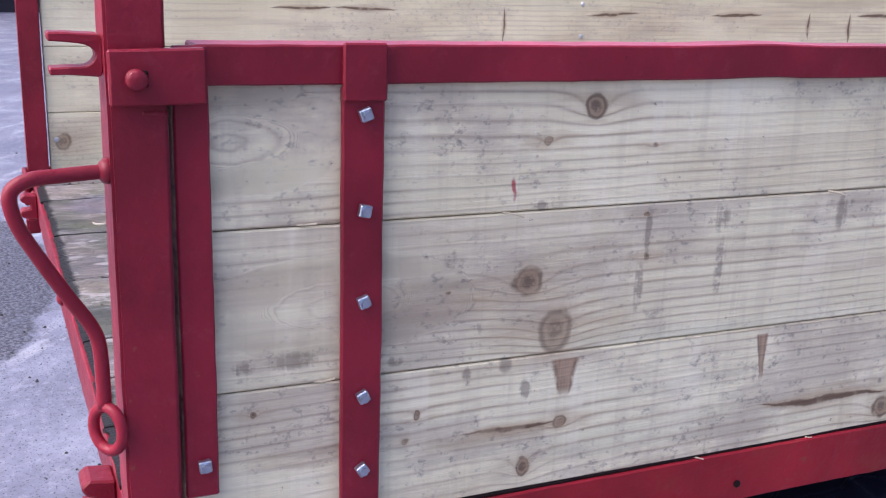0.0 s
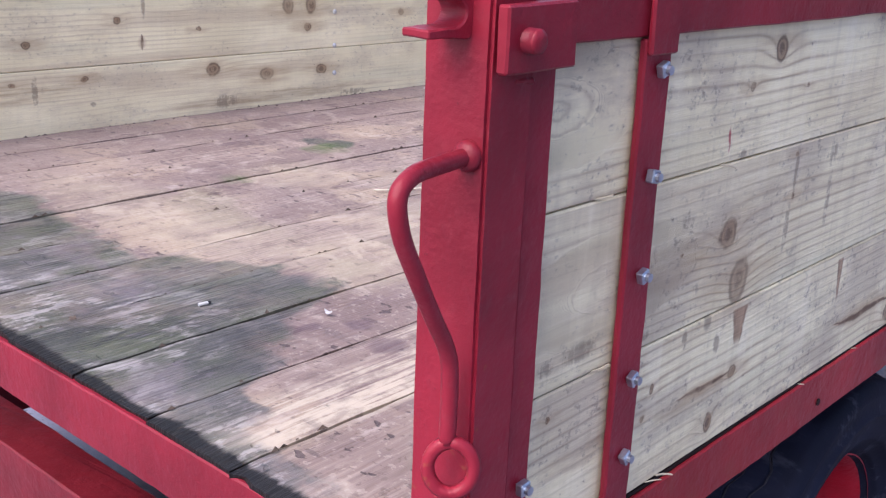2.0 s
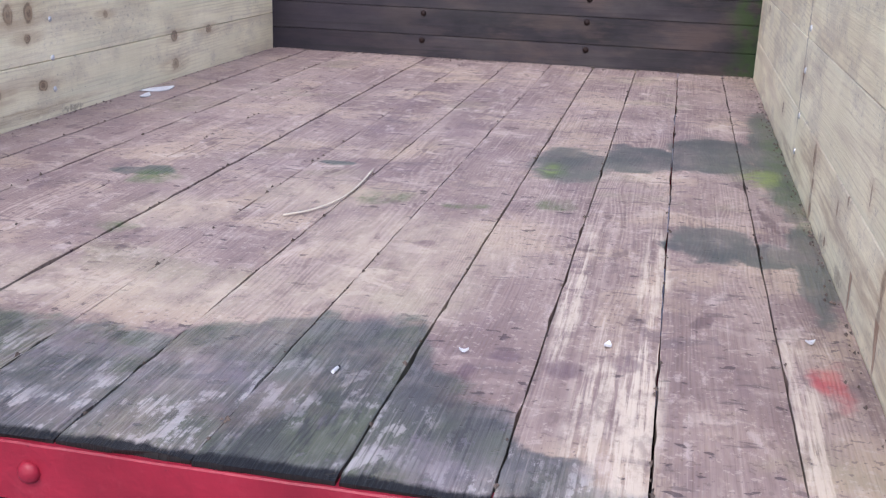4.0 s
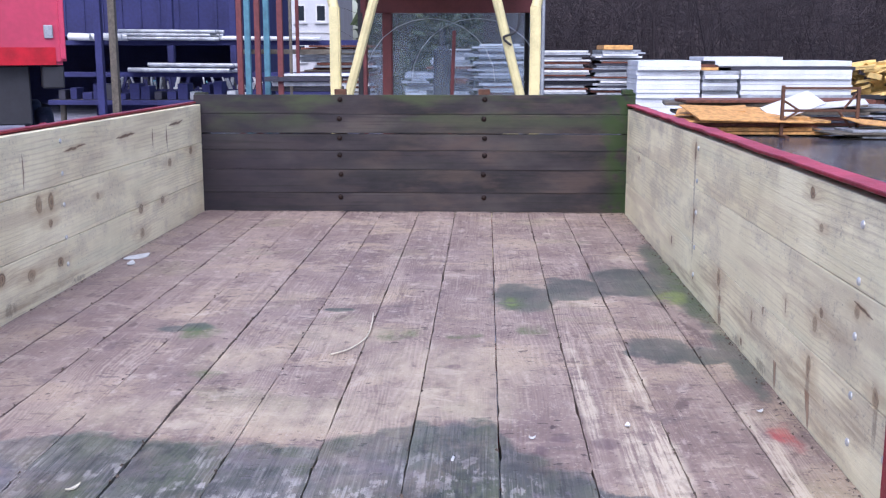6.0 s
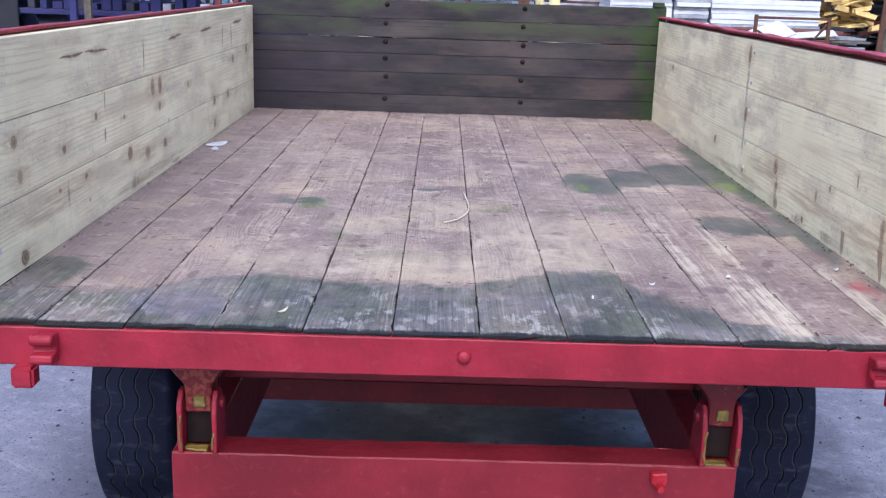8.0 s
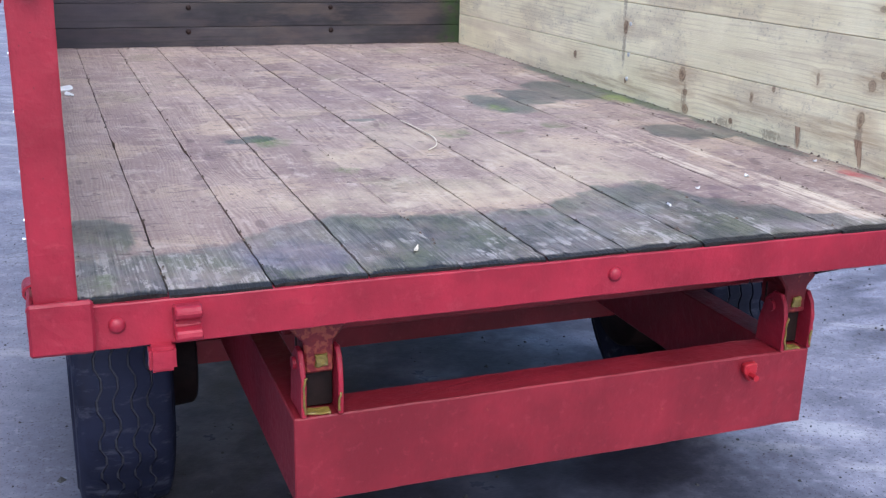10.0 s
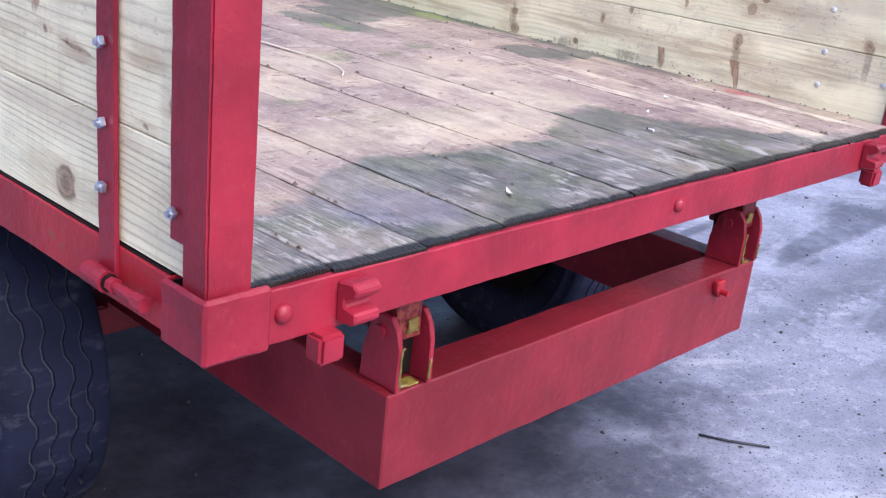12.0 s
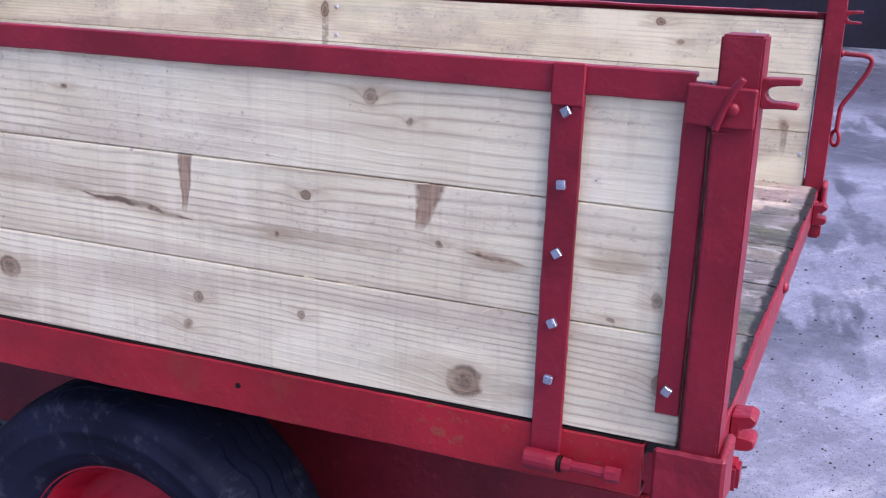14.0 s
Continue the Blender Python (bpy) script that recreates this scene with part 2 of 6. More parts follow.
    if red_mark:
        tone = k.mix(k.blob((0, *red_mark[:2]), (1e3, *red_mark[2:]), p).ramp(0.3, 1.3, 0.85, 0.0) * rag.ramp(0.35, 0.55, 0.4, 1.0), tone, (0.42, 0.04, 0.05))
    k.color(tone)
    k.bump(fibre * 0.6 + late * lines * 0.4 + fine * 0.5 + saw * 0.25 - heart * 0.5, 0.002, 0.6)
    return k.m


R_OUT = [(0.548, 1.503, 0.014, 0.014), (0.484, 1.464, 0.006, 0.005), (0.634, 1.451, 0.004, 0.003), (0.466, 1.288, 0.020, 0.018), (0.510, 1.220, 0.023, 0.028),
         (0.523, 1.092, 0.010, 0.009), (1.087, 1.031, 0.018, 0.017), (0.324, 1.132, 0.004, 0.005), (0.306, 1.101, 0.005, 0.004), (0.122, 1.162, 0.003, 0.004),
         (0.358, 1.284, 0.004, 0.003), (0.632, 1.364, 0.004, 0.003), (0.637, 1.308, 0.004, 0.003), (0.472, 1.038, 0.009, 0.013), (1.62, 1.30, 0.018, 0.016), (2.1, 1.47, 0.016, 0.014)]
R_OUT_CRACKS = [(0.386, 1.092, 0.519, 1.095, 0.004), (0.847, 1.066, 1.091, 1.058, 0.006)]
R_OUT_SPIKES = [(0.526, 1.180, 0.529, 1.129, 0.019), (0.841, 1.176, 0.846, 1.108, 0.008)]
R_OUT_SMUDGES = [(0.48, 1.383, 0.012, 0.006), (0.362, 1.326, 0.008, 0.011), (0.387, 1.173, 0.006, 0.013), (0.440, 1.183, 0.008, 0.010), (0.470, 1.145, 0.008, 0.013), (0.751, 1.350, 0.011, 0.018),
                 (0.753, 1.284, 0.006, 0.048), (0.637, 1.340, 0.005, 0.031), (0.956, 1.344, 0.009, 0.024), (0.110, 1.219, 0.012, 0.008), (0.169, 1.222, 0.028, 0.010), (0.628, 1.265, 0.006, 0.031), (0.293, 1.206, 0.009, 0.006)]
R_OUT_FLAMES = [(0.19, 1.10, 0.08, 0.016), (0.44, 1.085, 0.12, 0.014), (0.97, 1.07, 0.15, 0.016), (0.33, 1.275, 0.11, 0.028)]
R_OUT_ARCHES = [(0.098, 1.478, 0.098, 0.039), (0.223, 1.284, 0.112, 0.040)]
L_OUT = [(0.573, 1.513, 0.012, 0.012), (0.503, 1.478, 0.006, 0.006), (1.190, 1.478, 0.006, 0.004), (0.746, 1.264, 0.005, 0.005), (0.448, 1.287, 0.005, 0.005), (0.912, 1.123, 0.009, 0.009),
         (0.934, 1.067, 0.010, 0.009), (0.700, 1.125, 0.007, 0.007), (0.394, 1.061, 0.030, 0.027), (1.351, 1.113, 0.024, 0.021), (0.093, 1.250, 0.007, 0.011), (0.075, 1.115, 0.013, 0.020),
         (0.377, 1.281, 0.006, 0.005), (0.160, 1.207, 0.006, 0.004), (0.691, 1.338, 0.009, 0.009)]
L_OUT_CRACKS = [(1.169, 1.290, 0.914, 1.266, 0.0065), (0.402, 1.281, 0.300, 1.271, 0.004)]
L_OUT_SPIKES = [(0.932, 1.381, 0.934, 1.278, 0.014), (0.464, 1.384, 0.481, 1.305, 0.024)]
L_OUT_FLAMES = [(0.735, 1.262, 0.23, 0.016), (1.275, 1.292, 0.147, 0.014), (0.346, 1.267, 0.055, 0.012), (0.158, 1.297, 0.060, 0.020), (0.316, 1.066, 0.056, 0.016), (1.371, 1.03, 0.05, 0.02)]
L_IN = [(1.300, 1.152, 0.026, 0.019), (1.510, 1.121, 0.026, 0.019), (1.742, 1.119, 0.022, 0.015), (0.867, 1.160, 0.012, 0.008), (0.656, 1.158, 0.010, 0.006), (2.600, 1.071, 0.026, 0.020),
        (2.600, 1.174, 0.024, 0.018), (2.900, 1.172, 0.022, 0.015), (0.396, 1.047, 0.022, 0.018), (0.081, 1.112, 0.022, 0.024), (1.600, 1.333, 0.021, 0.028), (1.697, 1.332, 0.019, 0.026),
        (1.680, 1.262, 0.017, 0.013), (2.118, 1.292, 0.014, 0.011), (0.704, 1.262, 0.012, 0.011), (0.978, 1.314, 0.011, 0.010), (1.252, 1.276, 0.009, 0.006), (3.033, 1.322, 0.024, 0.018),
        (3.380, 1.345, 0.024, 0.018), (0.373, 1.333, 0.018, 0.016), (0.396, 1.244, 0.014, 0.018)]
L_IN_CRACKS = [(0.70, 1.498, 0.90, 1.500, 0.005), (0.90, 1.503, 1.12, 1.500, 0.005), (1.81, 1.486, 2.04, 1.490, 0.005), (2.34, 1.484, 2.58, 1.490, 0.007), (3.03, 1.490, 3.28, 1.495, 0.007),
               (2.80, 1.50, 2.80, 1.40, 0.006), (3.0, 1.50, 3.0, 1.38, 0.006), (1.5, 1.51, 1.5, 1.39, 0.004), (1.056, 1.273, 1.056, 1.225, 0.006)]
L_IN_SMUDGES = [(1.346, 1.050, 0.040, 0.020), (0.720, 1.135, 0.010, 0.036), (0.889, 1.086, 0.008, 0.006), (1.89, 1.030, 0.055, 0.010), (1.064, 1.350, 0.006, 0.03)]
R_IN = [(1.421, 1.155, 0.019, 0.026), (1.394, 1.093, 0.012, 0.011), (1.385, 1.036, 0.016, 0.016), (0.454, 1.284, 0.011, 0.010), (0.491, 1.250, 0.015, 0.015), (0.518, 1.152, 0.014, 0.022), (1.015, 1.136, 0.009, 0.014),
        (0.713, 1.238, 0.006, 0.018), (0.561, 1.521, 0.016, 0.014), (0.490, 1.458, 0.012, 0.008), (0.248, 1.338, 0.012, 0.012), (0.124, 1.210, 0.014, 0.018), (1.852, 1.49, 0.016, 0.028), (1.835, 1.275, 0.015, 0.026),
        (2.24, 1.123, 0.014, 0.014), (1.812, 1.074, 0.011, 0.010), (3.158, 1.333, 0.016, 0.012), (1.114, 1.044, 0.010, 0.009), (0.909, 1.177, 0.007, 0.010)]
R_IN_SPIKES = [(0.516, 1.095, 0.495, 1.011, 0.015), (0.777, 1.085, 0.768, 1.016, 0.011)]
R_IN_SMUDGES = [(1.40, 1.07, 0.014, 0.05), (0.515, 1.11, 0.014, 0.05), (0.77, 1.05, 0.012, 0.03), (1.85, 1.40, 0.014, 0.11), (1.84, 1.20, 0.012, 0.07), (0.90, 1.035, 0.05, 0.016), (1.15, 1.03, 0.06, 0.012), (0.12, 1.17, 0.010, 0.05)]
R_IN_FLAMES = [(0.62, 1.10, 0.30, 0.040), (1.05, 1.10, 0.25, 0.030), (0.25, 1.12, 0.12, 0.05), (0.40, 1.27, 0.16, 0.020), (1.55, 1.12, 0.22, 0.03), (1.9, 1.05, 0.4, 0.02), (0.45, 1.045, 0.2, 0.022)]

SIDE_WOOD = {-1: [new_wood("new_softwood_b", L_OUT, L_OUT_CRACKS, L_OUT_SPIKES, (), L_OUT_FLAMES, (), 0.14, lines=0.62),
                  new_wood("new_softwood_a", L_IN, L_IN_CRACKS, (), L_IN_SMUDGES, [(1.6, 1.05, 0.5, 0.02), (0.6, 1.13, 0.3, 0.03)], (), 0.2, lines=0.30, sawn=0.3)],
             1: [new_wood("new_softwood_c", R_OUT, R_OUT_CRACKS, R_OUT_SPIKES, R_OUT_SMUDGES, R_OUT_FLAMES, R_OUT_ARCHES, 0.34, (0.439, 1.405, 0.003, 0.016), 0.72),
                 new_wood("new_softwood_d", R_IN, [(0.16, 1.345, 0.27, 1.352, 0.004)], R_IN_SPIKES, R_IN_SMUDGES, R_IN_FLAMES, [(0.30, 1.30, 0.13, 0.05)], 0.24, None, 0.30, 0.3)]}
RED_RIM = red_paint("red_rim", (0.37, 0.006, 0.020), 0.02)


def old_floor(name):
    """Weathered deck planks: pinkish worn wood, a wet mossy band along the open end, moss, scuffs and a red smear."""
    k = Mat(name, 0.6)
    x, y, z = k.xyz()
    w1, w2 = k.noise(scale=9, detail=3), k.noise(scale=13, detail=3, shift=k.rand)
    wob = k.join((w1 - 0.5) * 0.09, (w2 - 0.5) * 0.11, 0.0)
    p = k.vec("ADD", k.pos, wob)
    grain = k.noise((95, 1.6, 1), 1.0, 4, 0.6, shift=k.rand)
    fig = k.noise((7, 1.1, 1), 1.0, 2, shift=k.rand) * 18.0
    ring = ((fig + x * 100.0) * 6.2832).op("SINE") * 0.5 + 0.5
    blotch = k.noise((5, 2.2, 1), 1.0, 5, 0.6, shift=k.rand)
    scuff = k.noise((20, 9, 1), 1.0, 6, 0.75, shift=k.rand)
    tone = k.mix(blotch.ramp(0.28, 0.72), (0.185, 0.130, 0.126), (0.385, 0.300, 0.262))
    cloud = k.noise((3.2, 3.8, 1), 1.0, 4, 0.6, p=p)
    tone = k.mix(cloud.ramp(0.50, 0.64, 0, 0.6), tone, (0.53, 0.42, 0.30))
    smear = k.noise((6, 12, 1), 1.0, 5, 0.65, p=p)
    wide = k.noise((2.2, 2.6, 1), 1.0, 4, 0.6)
    tone = k.mix(cloud.ramp(0.44, 0.32, 0, 0.5), tone, (0.20, 0.145, 0.165))
    tone = k.mix(k.rand.ramp(0.0, 1.0, 0.0, 0.3), tone, (0.31, 0.235, 0.215))
    calm = k.noise((4, 2.4, 1), 1.0, 3, shift=k.rand).ramp(0.4, 0.62, 0.15, 0.8)
    tone = k.mix(grain.ramp(0.52, 0.66, 0, 0.6) * calm, tone, (0.125, 0.085, 0.08))
    tone = k.mix(grain.ramp(0.44, 0.32, 0, 0.5) * calm, tone, (0.60, 0.50, 0.45))
    hair = k.noise((260, 3.0, 1), 1.0, 3, 0.6, shift=k.rand)
    tone = k.mix(hair.ramp(0.55, 0.64, 0, 0.4) * calm, tone, (0.10, 0.068, 0.066))
    tone = k.mix((ring * -1.0 + 1.0).op("POWER", 5.0) * k.noise((5, 1.8, 1), 1.0, 3, shift=k.rand).ramp(0.44, 0.62, 0.03, 0.30), tone, (0.52, 0.435, 0.38))
    tone = k.mix(ring.op("POWER", 4.0) * calm * 0.35, tone, (0.15, 0.095, 0.088))
    tone = k.mix(scuff.ramp(0.55, 0.66, 0, 0.42), tone, (0.60, 0.51, 0.47))
    tone = k.mix(scuff.ramp(0.44, 0.34, 0, 0.45), tone, (0.14, 0.10, 0.10))
    tone = k.mix(smear.ramp(0.55, 0.64, 0, 0.5) * wide.ramp(0.4, 0.6, 0.3, 1.0), tone, (0.60, 0.505, 0.43))
    tone = k.mix(smear.ramp(0.45, 0.35, 0, 0.6) * wide.ramp(0.6, 0.42, 0.2, 1.0), tone, (0.145, 0.11, 0.12))
    tone = k.mix(wide.ramp(0.58, 0.68, 0, 0.4) * scuff.ramp(0.4, 0.55, 0.4, 1.0), tone, (0.22, 0.21, 0.13))
    dash = k.noise((9, 34, 1), 1.0, 3, 0.5, shift=k.rand)
    tone = k.mix(dash.ramp(0.645, 0.685, 0, 0.6), tone, (0.10, 0.07, 0.08))
    nick = k.noise((14, 22, 1), 2.0, 3, 0.5, shift=k.rand)
    tone = k.mix(nick.ramp(0.66, 0.69, 0, 0.8), tone, (0.075, 0.052, 0.058))
    peck = k.noise(scale=85, detail=3, rough=0.6)
    tone = k.mix(peck.ramp(0.60, 0.66, 0, 0.6) * cloud.ramp(0.35, 0.6, 0.3, 1.0), tone, (0.11, 0.078, 0.078))
    tone = k.mix(peck.ramp(0.40, 0.35, 0, 0.35), tone, (0.56, 0.48, 0.42))
    # Darker tint on the left planks paints a reflection effect into the colour.
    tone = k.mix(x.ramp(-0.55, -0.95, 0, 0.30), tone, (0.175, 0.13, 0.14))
    dots = k.noise((7, 3.2, 1), 2.3, 2, shift=k.rand)
    tone = k.mix(dots.ramp(0.66, 0.72, 0, 0.55), tone, (0.09, 0.055, 0.065))
    # pale yellowed places
    for c, r in (((-0.285, 0.97, 0), (0.11, 0.12, 1e3)), ((-0.05, 1.2, 0), (0.12, 0.15, 1e3)), ((0.27, 0.9, 0), (0.2, 0.2, 1e3)), ((-0.3, 0.52, 0), (0.3, 0.1, 1e3)), ((0.3, 0.62, 0), (0.14, 0.12, 1e3)), ((0.05, 0.55, 0), (0.16, 0.12, 1e3))):
        tone = k.mix(k.blob(c, r, p).ramp(0.1, 2.2, 0.5, 0.0) * scuff.ramp(0.35, 0.6, 0.3, 1.0), tone, (0.52, 0.44, 0.33))
    # planks worn to pale splinters
    split = k.noise((75, 2.6, 1), 1.0, 4, 0.65)
    for c, r in (((0.735, 0.62, 0), (0.03, 0.62, 1e3)), ((0.60, 0.75, 0), (0.022, 0.42, 1e3)), ((0.70, 0.28, 0), (0.07, 0.4, 1e3)), ((0.955, 0.32, 0), (0.022, 0.34, 1e3))):
        tone = k.mix(k.blob(c, r, k.vec("ADD", k.pos, k.join((w1 - 0.5) * 0.03, 0.0, 0.0))).ramp(0.35, 1.3, 1.0, 0.0) * (split * 0.7 + smear * 0.3).ramp(0.45, 0.55, 0.0, 0.80) * scuff.ramp(0.36, 0.52, 0.4, 1.0), tone, (0.61, 0.53, 0.435))
    # purple-brown knots in the deck
    for c, r in (((0.705, 0.421, 0), (0.022, 0.030, 1e3)), ((0.613, 0.382, 0), (0.030, 0.030, 1e3)), ((0.525, 0.411, 0), (0.022, 0.022, 1e3)), ((0.483, 0.344, 0), (0.014, 0.020, 1e3)), ((0.285, 0.913, 0), (0.016, 0.02, 1e3)), ((0.30, 0.46, 0), (0.03, 0.05, 1e3)), ((-0.36, 1.62, 0), (0.014, 0.03, 1e3)), ((-0.66, 1.05, 0), (0.016, 0.03, 1e3))):
        d = k.blob(c, r, k.vec("ADD", k.pos, k.join((w1 - 0.5) * 0.03, (w2 - 0.5) * 0.03, 0.0)))
        tone = k.mix(d.ramp(1.6, 0.5, 0, 0.65) * scuff.ramp(0.36, 0.55, 0.4, 1.0), tone, (0.13, 0.085, 0.105))
    tone = k.mix(0.13, tone, (0.02, 0.014, 0.016))
    # the damp band by the open end follows an uneven line
    edge = k.nt.nodes.new("ShaderNodeValToRGB")
    lin = k.nt.nodes.new("ShaderNodeMapRange")
    k.nt.links.new((x + (w1 - 0.5) * 0.03).s, lin.inputs[0])
    lin.inputs[1].default_value, lin.inputs[2].default_value = -1.06, 1.06
    k.nt.links.new(lin.outputs[0], edge.inputs[0])
    line = [(-1.06, 0.20), (-0.97, 0.23), (-0.86, 0.23), (-0.73, 0.28), (-0.62, 0.35), (-0.49, 0.39), (-0.32, 0.38), (-0.14, 0.37), (0.02, 0.37), (0.10, 0.42), (0.22, 0.50), (0.38, 0.49), (0.44, 0.33), (0.56, 0.22), (0.61, 0.06), (1.06, 0.0)]
    er = edge.color_ramp
    while len(er.elements) < len(line):
        er.elements.new(0.5)
    for e, (a, b) in zip(er.elements, line):
        e.position, e.color = (a + 1.06) / 2.12, (b, b, b, 1)
    hi = V(k.nt, edge.outputs[0])
    past = (hi + (w2 - 0.5) * 0.08 + (scuff - 0.5) * 0.08 + (smear - 0.5) * 0.16 + (k.rand - 0.5) * 0.04 - y)
    wet = past.ramp(-0.012, 0.03)
    for c, r in (((0.49, 1.72, 0), (0.11, 0.22, 1e3)), ((0.67, 1.84, 0), (0.13, 0.17, 1e3)), ((0.86, 1.98, 0), (0.13, 0.26, 1e3)), ((0.84, 1.10, 0), (0.09, 0.14, 1e3)), ((0.95, 1.06, 0), (0.07, 0.09, 1e3)), ((0.60, 0.08, 0), (0.10, 0.06, 1e3)),
                 ((1.03, 2.05, 0), (0.065, 0.7, 1e3)), ((1.03, 1.0, 0), (0.04, 0.3, 1e3)), ((-1.0, 0.35, 0), (0.09, 0.16, 1e3)),
                 ((-0.5, 1.27, 0), (0.09, 0.05, 1e3)), ((-0.08, 1.52, 0), (0.05, 0.03, 1e3))):
        wet = wet.max((k.blob(c, r, p) + (scuff - 0.5) * 1.1 + (smear - 0.5) * 1.6).ramp(0.6, 1.2, 0.95, 0.0))
    flake = k.noise((26, 9, 1), 1.0, 6, 0.72, shift=k.rand)
    thread = k.noise((190, 2.4, 1), 1.0, 4, 0.62, shift=k.rand)
    soak = k.mix(k.noise((6, 2.2, 1), 1.0, 4, 0.6, shift=k.rand).ramp(0.32, 0.68), (0.056, 0.056, 0.058), (0.155, 0.150, 0.150))
    soak = k.mix(k.noise((3, 2.5, 1), 1.5, 4, shift=k.rand).ramp(0.36, 0.60, 0, 0.85), soak, (0.090, 0.102, 0.064))
    soak = k.mix(thread.ramp(0.54, 0.66, 0, 0.6), soak, (0.030, 0.030, 0.032))
    soak = k.mix(thread.ramp(0.46, 0.36, 0, 0.26), soak, (0.19, 0.18, 0.175))
    soak = k.mix(flake.ramp(0.49, 0.38, 0, 0.7), soak, (0.030, 0.031, 0.034))
    near = y.ramp(0.42, 0.12, 0.12, 1.0)
    bare = k.noise((5, 4, 1), 1.0, 3, 0.6, shift=k.rand).ramp(0.36, 0.54)
    chip = k.noise((34, 15, 1), 1.0, 6, 0.68, shift=k.rand)
    soak = k.mix(thread.ramp(0.48, 0.38) * bare * near * 0.48, soak, (0.31, 0.285, 0.28))
    soak = k.mix(chip.ramp(0.51, 0.57) * bare * near * thread.ramp(0.62, 0.50, 0.2, 1.0) * 0.8, soak, (0.40, 0.375, 0.37))
    soak = k.mix(chip.ramp(0.40, 0.37) * near * 0.5, soak, (0.16, 0.14, 0.165))
    soak = k.mix(k.blob((-0.62, 0.15, 0), (0.12, 0.1, 1e3), p).ramp(0.3, 1.4, 0.7, 0.0), soak, (0.070, 0.070, 0.125))
    bruise = k.noise((4.5, 6, 1), 1.0, 5, 0.65, p=p)
    soak = k.mix(bruise.ramp(0.53, 0.64, 0, 0.5) * scuff.ramp(0.36, 0.55, 0.4, 1.0), soak, (0.20, 0.165, 0.19))
    soak = k.mix(bruise.ramp(0.46, 0.36, 0, 0.55), soak, (0.040, 0.042, 0.040))
    # away from the open end the damp is smooth slate green
    slate = k.mix(wide.ramp(0.4, 0.6), (0.062, 0.070, 0.066), (0.105, 0.112, 0.092))
    slate = k.mix(scuff.ramp(0.5, 0.64, 0, 0.4), slate, (0.17, 0.16, 0.145))
    soak = k.mix(y.ramp(0.46, 0.62), soak, slate)
    tone = k.mix(wet * (k.noise((6, 5, 1), 1.0, 5, 0.65, shift=k.rand).ramp(0.42, 0.64, 0.97, 0.64)), tone, soak)
    green = None
    for c, r in (((0.453, 1.63, 0), (0.045, 0.09, 1e3)), ((0.509, 1.286, 0), (0.05, 0.055, 1e3)), ((0.116, 1.229, 0), (0.07, 0.07, 1e3)), ((-0.458, 1.23, 0), (0.06, 0.08, 1e3)),
                 ((0.313, 1.21, 0), (0.05, 0.03, 1e3)), ((1.04, 1.9, 0), (0.04, 0.75, 1e3)), ((0.97, 1.75, 0), (0.08, 0.12, 1e3)), ((-1.02, 0.05, 0), (0.06, 0.06, 1e3)), ((-0.35, 0.83, 0), (0.05, 0.04, 1e3))):
        g = k.blob(c, r, p).ramp(0.2, 1.5, 0.8, 0.0)
        green = g if green is None else green.max(g)
    tone = k.mix(green * scuff.ramp(0.38, 0.6, 0.2, 1.0) * smear.ramp(0.36, 0.56, 0.25, 1.0), tone, (0.075, 0.115, 0.04))
    for c, r in (((0.445, 1.64, 0), (0.03, 0.05, 1e3)), ((0.985, 1.72, 0), (0.05, 0.1, 1e3))):
        tone = k.mix(k.blob(c, r, p).ramp(0.2, 1.4, 0.8, 0.0) * smear.ramp(0.38, 0.55), tone, (0.22, 0.27, 0.075))
    tone = k.mix(k.blob((1.0, 0.44, 0), (0.030, 0.075, 1e3), p).ramp(0.1, 1.4, 0.6, 0.0) * scuff.ramp(0.35, 0.6, 0.35, 1.0), tone, (0.45, 0.03, 0.04))
    # rotted black end grain
    tone = k.mix((y + (flake - 0.5) * 0.035 + (w2 - 0.5) * 0.02).ramp(0.018, 0.006, 0, 0.97), tone, (0.010, 0.009, 0.009))
    tone = k.mix(z.ramp(1.0165, 1.0135, 0, 0.95) * y.ramp(0.02, 0.008), tone, (0.010, 0.008, 0.008))
    k.color(tone)
    k.b.inputs["Specular IOR Level"].default_value = 0.28
    k.rough(wet * -0.18 + 0.62 + (scuff - 0.5) * 0.2)
    k.bump(grain * 0.8 + hair * 0.6 + split * 0.5 + ring * 0.2 + scuff * 0.4 + wet * thread * 0.9 - nick.ramp(0.66, 0.70) * 0.6, 0.004, 0.7)
    return k.m


FLOOR_WOOD = old_floor("weathered_deck_planks")


